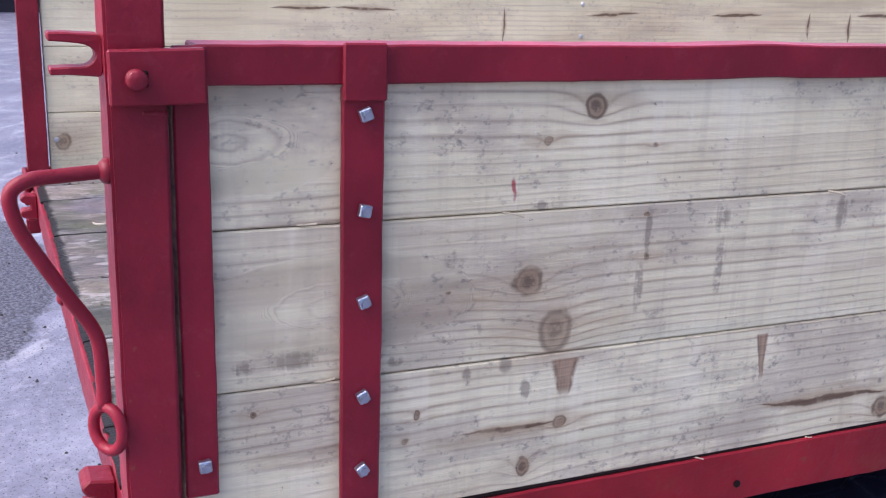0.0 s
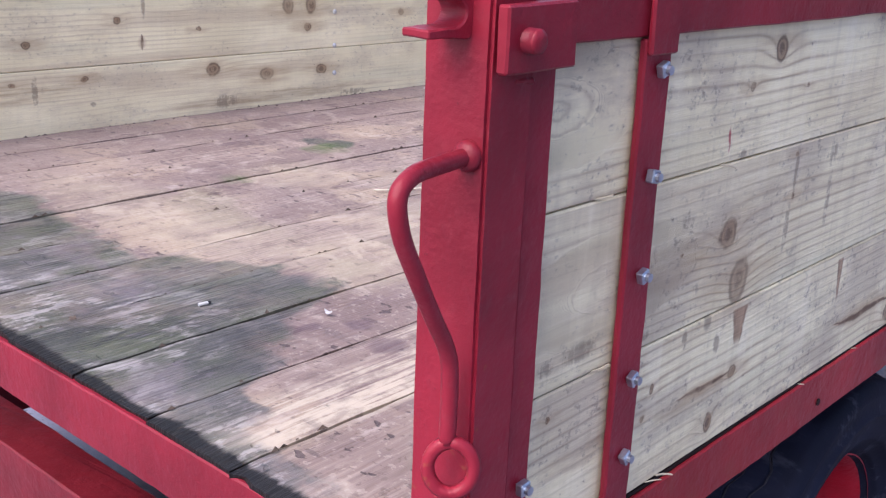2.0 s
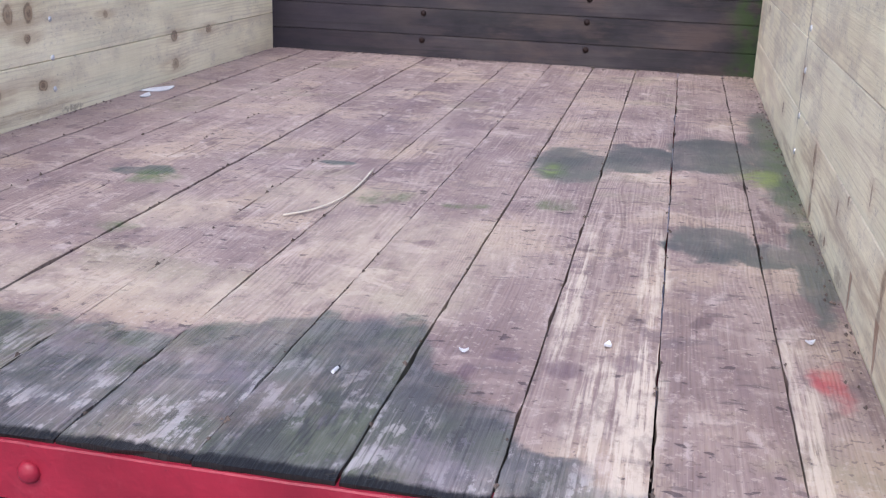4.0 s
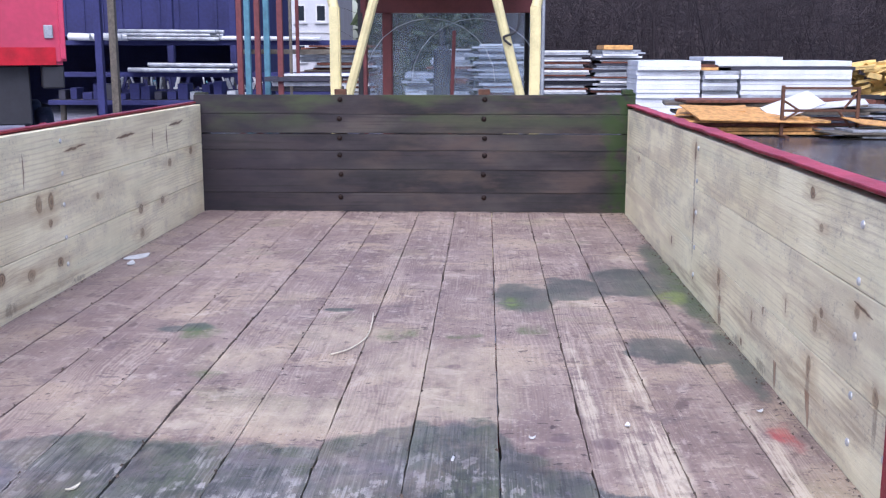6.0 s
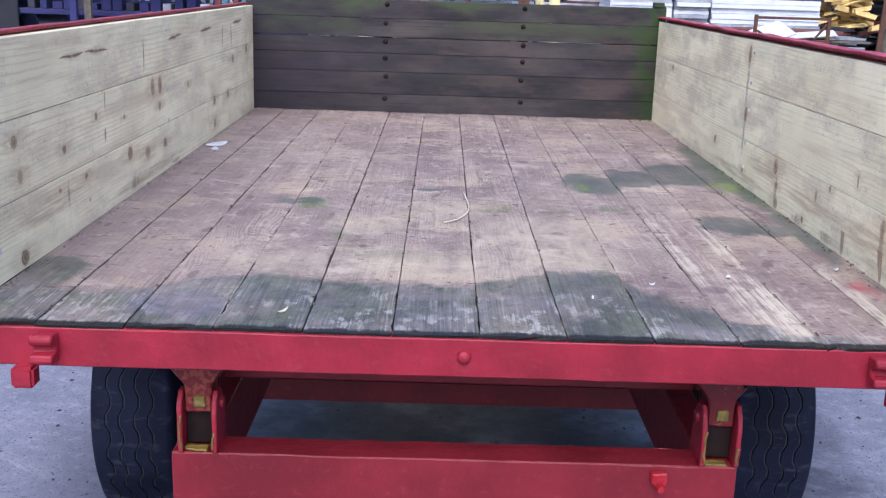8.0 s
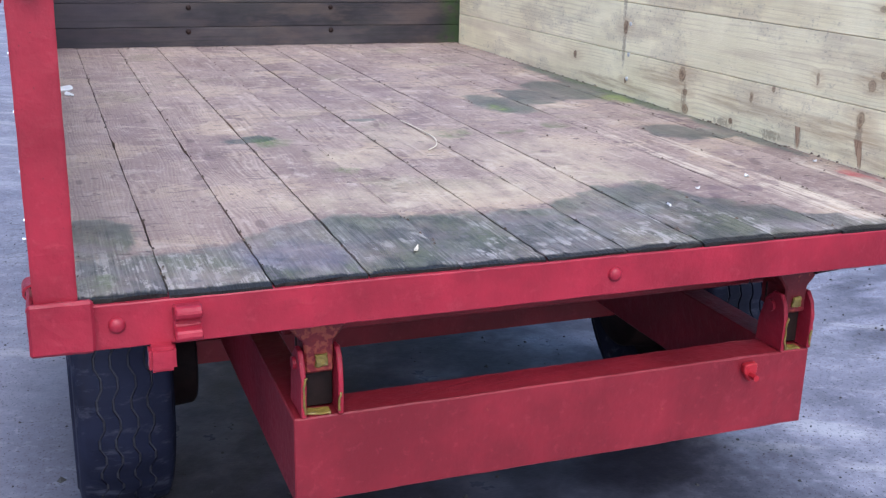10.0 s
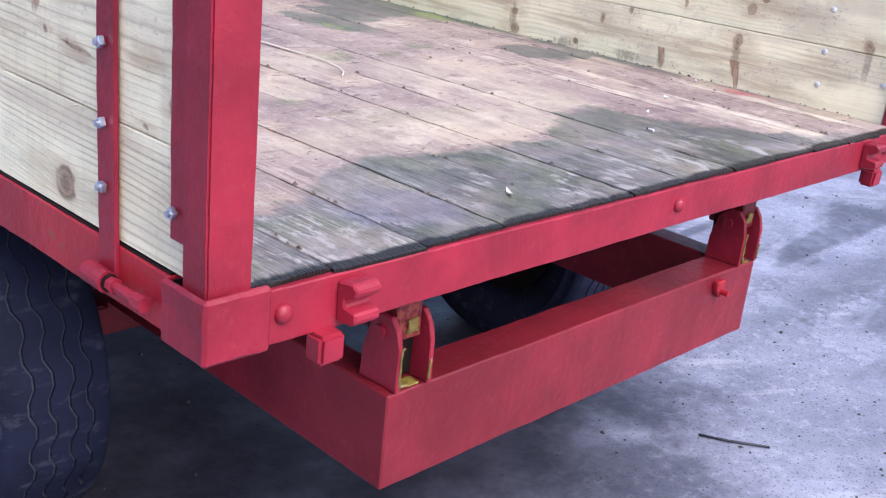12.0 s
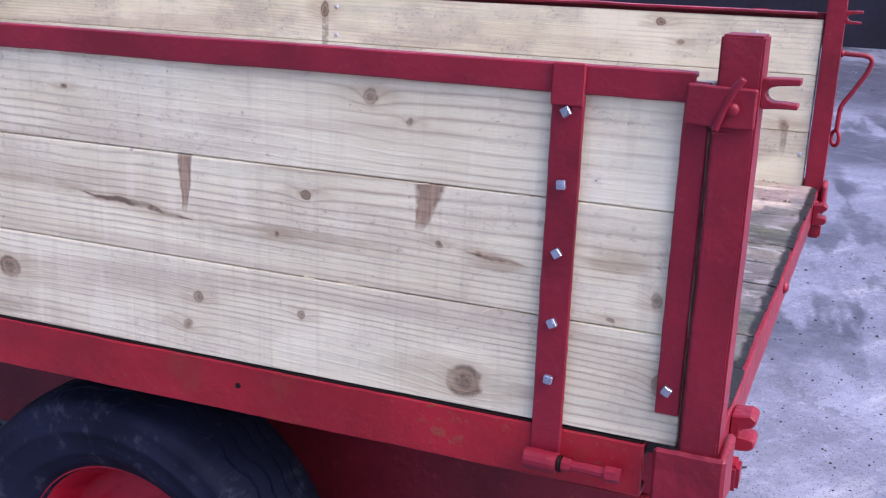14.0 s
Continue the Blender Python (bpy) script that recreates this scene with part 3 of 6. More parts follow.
def old_head(name):
    """Nearly black wet planks with green algae along the top and bright moss at one end."""
    k = Mat(name, 0.7)
    k.b.inputs["Specular IOR Level"].default_value = 0.22
    x, y, z = k.xyz()
    grain = k.noise((2.0, 1, 95), 1.0, 4, 0.6, shift=k.rand)
    blotch = k.noise((2.4, 1, 6), 1.0, 5, 0.6, shift=k.rand)
    tone = k.mix(blotch.ramp(0.3, 0.7), (0.014, 0.0125, 0.0165), (0.042, 0.036, 0.041))
    tone = k.mix(blotch.ramp(0.55, 0.75) * z.ramp(1.2, 1.5, 0.3, 0.8), tone, (0.075, 0.065, 0.06))
    tone = k.mix(k.noise((3.5, 1, 14), 1.0, 5, 0.65, shift=k.rand).ramp(0.42, 0.68, 0, 0.7) * x.ramp(-0.9, 0.4, 0.35, 1.0), tone, (0.072, 0.052, 0.047))
    tone = k.mix(x.ramp(-0.2, -1.0, 0, 0.45), tone, (0.020, 0.016, 0.028))
    tone = k.mix(grain.ramp(0.5, 0.75, 0, 0.5), tone, (0.012, 0.011, 0.011))
    algae = k.noise((2.5, 1, 9), 1.0, 4)
    tone = k.mix(algae.ramp(0.42, 0.65) * z.ramp(1.36, 1.56, 0.05, 0.85), tone, (0.050, 0.064, 0.032))
    moss = (x + (algae - 0.5) * 0.2).ramp(0.90, 1.02) * k.noise(scale=16, detail=3).ramp(0.35, 0.55)
    tone = k.mix(moss * 0.8, tone, (0.026, 0.050, 0.014))
    k.color(tone)
    k.bump(grain * 0.7 + k.noise(scale=70, detail=3) * 0.4, 0.003, 0.6)
    return k.m


HEAD_WOOD = old_head("old_dark_planks")


def yard_ground(name):
    """Old concrete, damp and stained, with films of water and painted shade under the trailer."""
    k = Mat(name, 0.5)
    x, y, z = k.xyz()
    big = k.noise(scale=0.33, detail=5, rough=0.6)
    mid = k.noise(scale=1.7, detail=5, rough=0.65)
    fine = k.noise(scale=22, detail=4, rough=0.7)
    grit = k.noise(scale=95, detail=2)
    tone = k.mix(mid.ramp(0.3, 0.7), (0.150, 0.155, 0.212), (0.262, 0.268, 0.342))
    sweep = k.noise((1.2, 4.5, 1), 1.0, 4, 0.6, p=k.vec("ADD", k.pos, k.join(0.0, x * 0.6, 0.0)))
    tone = k.mix(sweep.ramp(0.48, 0.66, 0, 0.4), tone, (0.13, 0.135, 0.175))
    tone = k.mix(sweep.ramp(0.44, 0.30, 0, 0.4), tone, (0.52, 0.52, 0.56))
    tone = k.mix(fine.ramp(0.52, 0.64, 0, 0.36), tone, (0.15, 0.152, 0.19))
    tone = k.mix(fine.ramp(0.46, 0.36, 0, 0.22), tone, (0.46, 0.46, 0.53))
    pitted = k.noise(scale=52, detail=4, rough=0.7)
    tone = k.mix(pitted.ramp(0.58, 0.64, 0, 0.6) * big.ramp(0.35, 0.6, 0.35, 1.0), tone, (0.075, 0.077, 0.095))
    tone = k.mix(grit.ramp(0.61, 0.66, 0, 0.85), tone, (0.04, 0.04, 0.047))
    near = k.vec("ADD", k.pos, k.join((mid - 0.5) * 1.4, (fine - 0.5) * 0.5, 0.0))
    damp_and_shade = big.ramp(0.42, 0.75, 0, 0.5) * mid.ramp(0.3, 0.75)
    # wheel tracks and run-off drawn out across the yard
    tracks = k.noise((0.55, 2.6, 1), 1.0, 4, 0.55, p=k.vec("ADD", k.pos, k.join(y * 0.5, x * -0.12, 0.0)))
    damp_and_shade = damp_and_shade.max(tracks.ramp(0.50, 0.58, 0, 0.62) * x.ramp(1.4, 2.6))
    # The first three patches paint the trailer's shade into the ground, besides wet.
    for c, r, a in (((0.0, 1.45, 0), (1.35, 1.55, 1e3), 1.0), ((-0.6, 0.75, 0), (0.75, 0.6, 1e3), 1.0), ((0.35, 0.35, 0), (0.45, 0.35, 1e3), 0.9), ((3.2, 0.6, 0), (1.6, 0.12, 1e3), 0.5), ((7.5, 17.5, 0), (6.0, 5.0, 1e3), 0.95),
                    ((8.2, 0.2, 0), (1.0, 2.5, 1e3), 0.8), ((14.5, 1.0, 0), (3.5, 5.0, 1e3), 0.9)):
        damp_and_shade = damp_and_shade.max(k.blob(c, r, near).ramp(0.3, 1.5, a, 0.0) * mid.ramp(0.3, 0.55, 1.0 - 0.6 * (a < 0.99), 1.0))
    # a tarred strip with a broken edge runs beside the concrete
    edge = k.vec("ADD", k.pos, k.join((fine - 0.5) * 0.35 + (mid - 0.5) * 0.5, (mid - 0.5) * 0.3 + (pitted - 0.5) * 0.10, 0.0))
    tar = k.blob((-3.6, -0.62, 0), (1.7, 0.8, 1e3), edge).ramp(1.0, 0.9)
    tone = k.mix(tar * 0.92, tone, k.mix(pitted.ramp(0.42, 0.62), (0.030, 0.030, 0.042), (0.16, 0.16, 0.19)))
    tone = k.mix(damp_and_shade * 0.96, tone, k.mix(mid.ramp(0.4, 0.7), (0.016, 0.016, 0.025), (0.085, 0.087, 0.118)))
    # hairline cracks and expansion joints
    vor = k.nt.nodes.new("ShaderNodeTexVoronoi")
    vor.feature = "DISTANCE_TO_EDGE"
    vor.inputs["Scale"].default_value = 0.42
    k.nt.links.new(near, vor.inputs["Vector"])
    crack = V(k.nt, vor.outputs["Distance"]).ramp(0.002, 0.006, 0.3, 0.0)
    tone = k.mix(crack, tone, (0.05, 0.05, 0.055))
    k.color(tone)
    k.b.inputs["Specular IOR Level"].default_value = 0.22
    pool = k.blob((7.6, 17.6, 0), (5.0, 4.4, 1e3), near).ramp(0.6, 1.1, 0.5, 0.0)
    k.rough(((damp_and_shade * -0.15 + 0.6) + (fine - 0.5) * 0.22 - mid.ramp(0.5, 0.65, 0, 0.2) - pool).max(0.06))
    k.bump(fine * 0.6 + grit * 0.25 + mid * 1.2, 0.006, 0.5)
    return k.m


RED_CHASSIS = red_paint("dull_chassis_red", (0.165, 0.0115, 0.0205), 0.05)
GREASY = simple("greasy_rust", (0.012, 0.0055, 0.005), 0.6, 0.0, 0.6, 30)
GREASY.node_tree.nodes["Principled BSDF"].inputs["Specular IOR Level"].default_value = 0.2
CONCRETE = yard_ground("damp_yard_concrete")


# ---- mesh helpers ----
def add_box(bm, lo, hi, bevel=0.0, seg=1):
    r = bmesh.ops.create_cube(bm, size=1.0)
    vs = r["verts"]
    c = [(a + b) / 2 for a, b in zip(lo, hi)]
    d = [b - a for a, b in zip(lo, hi)]
    for v in vs:
        v.co = Vector([c[i] + v.co[i] * d[i] for i in range(3)])
    if bevel:
        es = {e for v in vs for e in v.link_edges}
        bmesh.ops.bevel(bm, geom=list(es), offset=bevel, segments=seg, affect="EDGES", clamp_overlap=True)
    return bm


def box(lo, hi, bevel=0.0, seg=1):
    return add_box(bmesh.new(), lo, hi, bevel, seg)


def add_cyl(bm, a, b, r, seg=16, r2=None):
    a, b = Vector(a), Vector(b)
    m = Matrix.Translation((a + b) / 2) @ (b - a).to_track_quat("Z", "Y").to_matrix().to_4x4()
    bmesh.ops.create_cone(bm, cap_ends=True, segments=seg, radius1=r, radius2=r if r2 is None else r2, depth=(b - a).length, matrix=m)
    return bm


def cyl(a, b, r, seg=16, r2=None):
    return add_cyl(bmesh.new(), a, b, r, seg, r2)


def add_dome(bm, c, normal, r, flat=0.55, seg=12):
    m = Matrix.Translation(c) @ Vector(normal).to_track_quat("Z", "Y").to_matrix().to_4x4() @ Matrix.Diagonal((1, 1, flat, 1))
    bmesh.ops.create_uvsphere(bm, u_segments=seg, v_segments=8, radius=r, matrix=m)
    return bm


def add_tube(bm, pts, r, seg=10, closed=False):
    """A round bar through the points."""
    P = [Vector(p) for p in pts]
    n = len(P)
    rings, up = [], None
    for i in range(n):
        t = (P[(i + 1) % n] - P[i - 1]) if closed else (P[min(i + 1, n - 1)] - P[max(i - 1, 0)])
        t.normalize()
        if up is None:
            up = t.orthogonal().normalized()
        up = (up - t * up.dot(t)).normalized()
        w = t.cross(up)
        rings.append([bm.verts.new(P[i] + (up * math.cos(a) + w * math.sin(a)) * r) for a in (2 * math.pi * k / seg for k in range(seg))])
    for i in range(n if closed else n - 1):
        A, B = rings[i], rings[(i + 1) % n]
        for k in range(seg):
            bm.faces.new((A[k], A[(k + 1) % seg], B[(k + 1) % seg], B[k]))
    if not closed:
        bm.faces.new(rings[0][::-1])
        bm.faces.new(rings[-1])
    return bm


def smooth_path(pts, steps=6):
    """Points rounded into a gliding line."""
    P = [Vector(p) for p in pts]
    out = []
    for i in range(len(P) - 1):
        a, b, c, d = P[max(i - 1, 0)], P[i], P[i + 1], P[min(i + 2, len(P) - 1)]
        for k in range(steps):
            t = k / steps
            out.append(0.5 * (2 * b + (c - a) * t + (2 * a - 5 * b + 4 * c - d) * t * t + (3 * b - 3 * c + d - a) * t ** 3))
    return out + [P[-1]]


def prism(pts, axis, lo, hi, bevel=0.0):
    """A plate: the outline pts (two coordinates each) pushed along an axis from lo to hi."""
    bm = bmesh.new()
    def put(p, h):
        q = list(p)
        q.insert(axis, h)
        return bm.verts.new(q)
    A, B = [put(p, lo) for p in pts], [put(p, hi) for p in pts]
    n = len(pts)
    for i in range(n):
        bm.faces.new((A[i], A[(i + 1) % n], B[(i + 1) % n], B[i]))
    bm.faces.new(A[::-1])
    bm.faces.new(B)
    bmesh.ops.recalc_face_normals(bm, faces=bm.faces)
    if bevel:
        bmesh.ops.bevel(bm, geom=list(bm.edges), offset=bevel, segments=1, affect="EDGES", clamp_overlap=True)
    return bm


def lathe(profile, axis_point, seg=40):
    """Turns (x, radius) pairs round an axis along x."""
    bm = bmesh.new()
    cx, cy, cz = axis_point
    rings = []
    for x, r in profile:
        rings.append([bm.verts.new((cx + x, cy + r * math.cos(a), cz + r * math.sin(a))) for a in (2 * math.pi * k / seg for k in range(seg))])
    for A, B in zip(rings, rings[1:]):
        for k in range(seg):
            bm.faces.new((A[k], A[(k + 1) % seg], B[(k + 1) % seg], B[k]))
    bmesh.ops.recalc_face_normals(bm, faces=bm.faces)
    return bm


def lumpy(bm, amp=0.0008, freq=40.0, cuts=3, axis=None):
    """Uneven hand-painted steel: finer faces, each corner pushed a little; axis: only edges along it are cut."""
    es = [e for e in bm.edges if e.calc_length() > 0.012]
    if axis is not None:
        es = [e for e in es if abs((e.verts[1].co - e.verts[0].co)[axis]) > 0.98 * e.calc_length()]
    bmesh.ops.subdivide_edges(bm, edges=es, cuts=cuts, use_grid_fill=True)
    for v in bm.verts:
        v.co += noise.noise_vector(v.co * freq) * amp + noise.noise_vector(v.co * freq * 0.21) * amp
    return bm


def mirrored(bm, side):
    """The same shape on the other side of the trailer where side is -1."""
    if side < 0:
        for v in bm.verts:
            v.co.x = -v.co.x
        bmesh.ops.reverse_faces(bm, faces=bm.faces)
    return bm


PLACE = {}


def link(name, bm, material, parent=None, smooth=False):
    me = bpy.data.meshes.new(name)
    c = sum((v.co for v in bm.verts), Vector()) / max(1, len(bm.verts))
    bmesh.ops.translate(bm, verts=bm.verts, vec=-c)
    if smooth:
        for f in bm.faces:
            f.smooth = True
    bm.to_mesh(me)
    bm.free()
    for m in material if isinstance(material, (list, tuple)) else [material]:
        me.materials.append(m)
    ob = new(name, me)
    ob.location = c
    PLACE[ob.name] = c
    if parent is not None:
        ob.parent = parent
        ob.matrix_parent_inverse = Matrix.Translation(-PLACE[parent.name])
    return ob


def part(name, bm, material, parent, label="", smooth=False):
    return tagged(link(name, bm, material, parent, smooth), label)


def thing(name, place, label, category, group="", kind=""):
    ob = new(name)
    ob.location = place
    ob.empty_display_size = 0.1
    PLACE[ob.name] = Vector(place)
    return tagged(ob, label, category, group, kind)


def solid(name, bm, material, label, category, group="", kind="", smooth=False):
    return tagged(link(name, bm, material, None, smooth), label, category, group, kind)


# ---- the trailer ----
BED, HALF, OUT, LONG = 1.02, 1.062, 1.10, 3.60
trailer = thing("farm_trailer", (0, 1.35, 0), "red two-wheeled farm trailer with new pale plank sides", "trailer")

# floor planks
SEAMS = [-1.062, -0.895, -0.709, -0.525, -0.338, -0.152, 0.032, 0.214, 0.396, 0.577, 0.754, 0.935, 1.062]
def plank(x0, x1, y0, y1, z0, z1):
    """A worn deck plank: chewed long edges, rounded arrises, a dished top and a ragged rotten end."""
    bm = bmesh.new()
    n, cols, rings = 64, 7, []
    seed = random.uniform(0, 50)
    cup = random.uniform(-0.0012, 0.0018)
    for i in range(n + 1):
        f = (i / n) ** 1.25
        a, b = x0 + random.gauss(0, 0.0005), x1 + random.gauss(0, 0.0005)
        if random.random() < 0.10:
            a += random.uniform(0.001, 0.004)
        if random.random() < 0.10:
            b -= random.uniform(0.001, 0.004)
        c = random.uniform(0.001, 0.003)
        row = []
        for j in range(cols + 2):
            u = j / (cols + 1)
            x = a + (b - a) * u if 0 < j < cols + 1 else (a if j == 0 else b)
            y = y0 + (y1 - y0) * f
            z = z1 - c * (j in (0, cols + 1)) - cup * (1 - (2 * u - 1) ** 2) + 0.0007 * noise.noise((x * 30, y * 4, seed))
            if i < 3:
                rot = 1 - i / 3
                y += rot * 0.006 * noise.noise((x * 45, seed, 0.0)) + rot * 0.003 * noise.noise((x * 160, seed, 3.0))
                z -= rot * (0.002 + 0.003 * max(0.0, noise.noise((x * 28, seed, 9.0)))) * (i == 0)
            row.append(bm.verts.new((x, y, z)))
        y = y0 + (y1 - y0) * f
        row += [bm.verts.new((b, y, z0)), bm.verts.new((a, y, z0))]
        rings.append(row)
    m = cols + 4
    for A, B in zip(rings, rings[1:]):
        for j in range(m):
            bm.faces.new((A[j], A[(j + 1) % m], B[(j + 1) % m], B[j]))
    bm.faces.new(rings[0])
    bm.faces.new(rings[-1])
    bmesh.ops.recalc_face_normals(bm, faces=bm.faces)
    return bm


for a, b in zip(SEAMS, SEAMS[1:]):
    back = random.uniform(-0.006, 0.004)
    rise = random.uniform(-0.002, 0.002)
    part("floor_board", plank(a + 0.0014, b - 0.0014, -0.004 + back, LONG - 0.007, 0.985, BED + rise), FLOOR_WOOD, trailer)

# edge channels of the bed
def channel(lo, hi, axis, face):
    """A rolled channel with two lips; face: the side (-1, 1) of its web along the other level axis."""
    t, lip = 0.008, 0.045
    o = 1 - axis
    f = lo[o] if face < 0 else hi[o]
    z0, z1 = lo[2], hi[2]
    pts = [(f, z0), (f - face * lip, z0), (f - face * lip, z0 + t), (f - face * t, z0 + t), (f - face * t, z1 - t), (f - face * lip, z1 - t), (f - face * lip, z1), (f, z1)]
    return prism(pts, axis, lo[axis], hi[axis], 0.0022)


rear_bar = part("rear_channel", lumpy(channel((-1.085, -0.012, 0.927), (1.085, 0.0, 1.0105), 0, -1), 0.0009, 26.0, 110, 0), RED, trailer)
for s in (-1, 1):
    rail = lumpy(channel((1.0, 0.09, 0.925), (1.106, LONG + 0.04, 1.003 if s > 0 else 1.0145), 1, 1), 0.0009, 26.0, 150, 1)
    if s < 0:
        for v in rail.verts:
            v.co.z -= (0.010 if v.co.z > 0.96 else 0.016) * (v.co.y - 0.25)
    rail = part("side_channel", mirrored(rail, s), RED_OLD, trailer)
    for y, z in (((0.82, 0.953),) if s > 0 else ((0.826, 0.970),)):
        part("bolt_hole", mirrored(cyl((1.100, y, z), (1.1082, y, z), 0.0055, 10), s), GREASY, rail, "dark bolt hole in the channel")
for s in (-1, 1):
    strip = lumpy(box((1.066, 0.092, 0.985), (1.1015, LONG - 0.02, 1.0070 if s > 0 else 1.0178), 0.001), 0.0009, 60.0, 120, 1)
    if s < 0:
        for v in strip.verts:
            v.co.z -= 0.010 * (v.co.y - 0.25)
    part("edge_strip", mirrored(strip, s), GREASY, trailer, "dark dirt-packed strip under the side boards")
part("front_channel", channel((-1.06, LONG, 0.925), (1.06, LONG + 0.05, 0.983), 0, 1), RED_OLD, trailer)
part("cross_beam", box((-0.56, 0.27, 0.800), (0.56, 0.33, 0.914), 0.004), RED_SHADED, trailer)
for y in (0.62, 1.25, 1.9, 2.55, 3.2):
    part("cross_bearer", box((-1.05, y - 0.03, 0.915), (1.05, y + 0.03, 0.984), 0.004), RED_SHADED, trailer)
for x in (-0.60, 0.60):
    part("bed_bearer", box((x - 0.035, 0.27, 0.80), (x + 0.035, 3.45, 0.914), 0.004), RED_SHADED, trailer)
for x in (-0.987, 0.0, 0.987):
    part("rivet", add_dome(bmesh.new(), (x, -0.013, 0.972), (0, -1, 0), 0.0155, 0.7), RED, rear_bar, smooth=True)


def latch_bracket(s):
    """Two bent lips on a small back plate, for the tailboard."""
    pts = [(-0.012, 1.002), (-0.046, 1.006), (-0.056, 0.997), (-0.052, 0.985), (-0.030, 0.977), (-0.030, 0.966), (-0.054, 0.962), (-0.057, 0.949), (-0.046, 0.940), (-0.012, 0.937)]
    bm = lumpy(prism(pts, 0, 0.843, 0.891, 0.003), 0.0011, 55.0, 2)
    return mirrored(bm, s)


for s in (-1, 1):
    part("latch_bracket", latch_bracket(s), RED, rear_bar)
    part("lug", mirrored(lumpy(box((0.890, -0.040, 0.884), (0.938, 0.0, 0.930), 0.006, 2), 0.0011, 55.0, 2), s), RED, rear_bar)


def corner_post(s):
    """Hollow square post with soft corners, standing in a welded corner shoe."""
    post = part("corner_post", mirrored(lumpy(box((1.048, -0.022, 0.94), (1.120, 0.036, 1.645), 0.0032, 2), 0.0007, 30.0, 36, 2), s), RED, trailer, "red steel corner post")
    shoe = prism([(1.024, -0.037), (1.131, -0.037), (1.131, 0.070), (1.1205, 0.070), (1.1205, -0.0225), (1.024, -0.0225)], 2, 0.934, 1.029, 0.005)
    part("corner_shoe", mirrored(lumpy(shoe, 0.0016, 42.0, 5), s), RED, post)
    plate = part("latch_plate", mirrored(lumpy(prism([(-0.021, 1.5215), (0.0725, 1.5225), (0.0725, 1.578), (-0.021, 1.576)], 0, 1.124, 1.136, 0.002), 0.0007, 40.0, 3), s), RED, post)
    PIN_Y = 0.004 if s > 0 else 0.008
    if s > 0:
        part("slot", mirrored(box((1.13, PIN_Y - 0.010, 1.5375), (1.1372, PIN_Y + 0.0145, 1.5585), 0.004), s), GREASY, plate, "dark worn hole in the latch plate")
    pin = bmesh.new()
    pr = 0.0105 if s > 0 else 0.0082
    add_cyl(pin, (1.11, PIN_Y, 1.548), (1.147, PIN_Y, 1.548), pr, 14)
    add_dome(pin, (1.147, PIN_Y, 1.548), (1, 0, 0), pr, 0.4)
    part("pin", mirrored(pin, s), RED, post, smooth=True)
    # two-pronged catch behind the post
    outer = [(-0.026 + 0.006 * math.sin(math.pi * k / 8), 1.568 - 0.021 * math.cos(math.pi * k / 8)) for k in range(9)]
    inner = [(-0.044 + 0.016 * math.sin(math.pi * k / 8), 1.568 - 0.0115 * math.cos(math.pi * k / 8)) for k in range(9)]
    pts = [(-0.072, 1.549), *outer, (-0.072, 1.590), (-0.072, 1.582), *inner[::-1], (-0.072, 1.556)]
    part("catch", mirrored(lumpy(prism(pts, 0, 1.070, 1.100, 0.002), 0.0009, 60.0, 2), s), RED, post)
    part("weld", mirrored(lumpy(box((1.05, 0.010, 1.508), (1.1225, 0.0365, 1.516), 0.003), 0.002, 90.0, 4), s), RED, post)
    return post


for s in (-1, 1):
    post = corner_post(s)
    if s > 0:
        rod = smooth_path([(1.103, -0.020, 1.453), (1.106, -0.066, 1.451), (1.112, -0.099, 1.449), (1.115, -0.117, 1.436), (1.115, -0.112, 1.405),
                           (1.114, -0.092, 1.366), (1.112, -0.069, 1.326), (1.110, -0.048, 1.291), (1.109, -0.041, 1.262), (1.108, -0.040, 1.20)])
        b = add_tube(bmesh.new(), rod, 0.0078, 10)
        add_dome(b, (1.103, -0.024, 1.453), (0, -1, 0), 0.014, 0.7)
        part("hand_rail", b, RED, post, "bent round-bar grab handle", smooth=True)
        ring = [(1.112 + 0.016 * math.sin(a), -0.038 + 0.013 * math.sin(a), 1.176 + 0.025 * math.cos(a)) for a in (2 * math.pi * k / 20 for k in range(20))]
        part("ring", add_tube(bmesh.new(), ring, 0.0065, 8, True), RED, post, smooth=True)
    else:
        part("lever", add_tube(bmesh.new(), smooth_path([(-1.142, 0.029, 1.519), (-1.150, 0.019, 1.549), (-1.157, 0.008, 1.574), (-1.158, -0.004, 1.592)]), 0.0055, 8), RED, post, smooth=True)

# plank sides
PALE_FIBRE = simple("pale_wood_fibre", (0.70, 0.60, 0.44), 0.8)
Z_SEAMS = {-1: [1.016, 1.196, 1.385, 1.577], 1: [1.0075, 1.191, 1.379, 1.566]}


def sag(bm):
    """The sides dip slightly towards the headboard."""
    for v in bm.verts:
        v.co.z -= 0.006 * (v.co.y - 0.25)
    return bm


def side_board(s, z0, z1):
    bm = box((HALF, 0.042, z0), (OUT, LONG - 0.01, z1), 0.002)
    if s < 0 and z0 < 1.05:
        for v in bm.verts:
            if v.co.z < 1.05:
                v.co.z += 0.003 - 0.005 * (v.co.y - 0.25)
    for f in bm.faces:
        f.material_index = 1 if f.normal.x < -0.5 else 0
    return mirrored(bm, s)


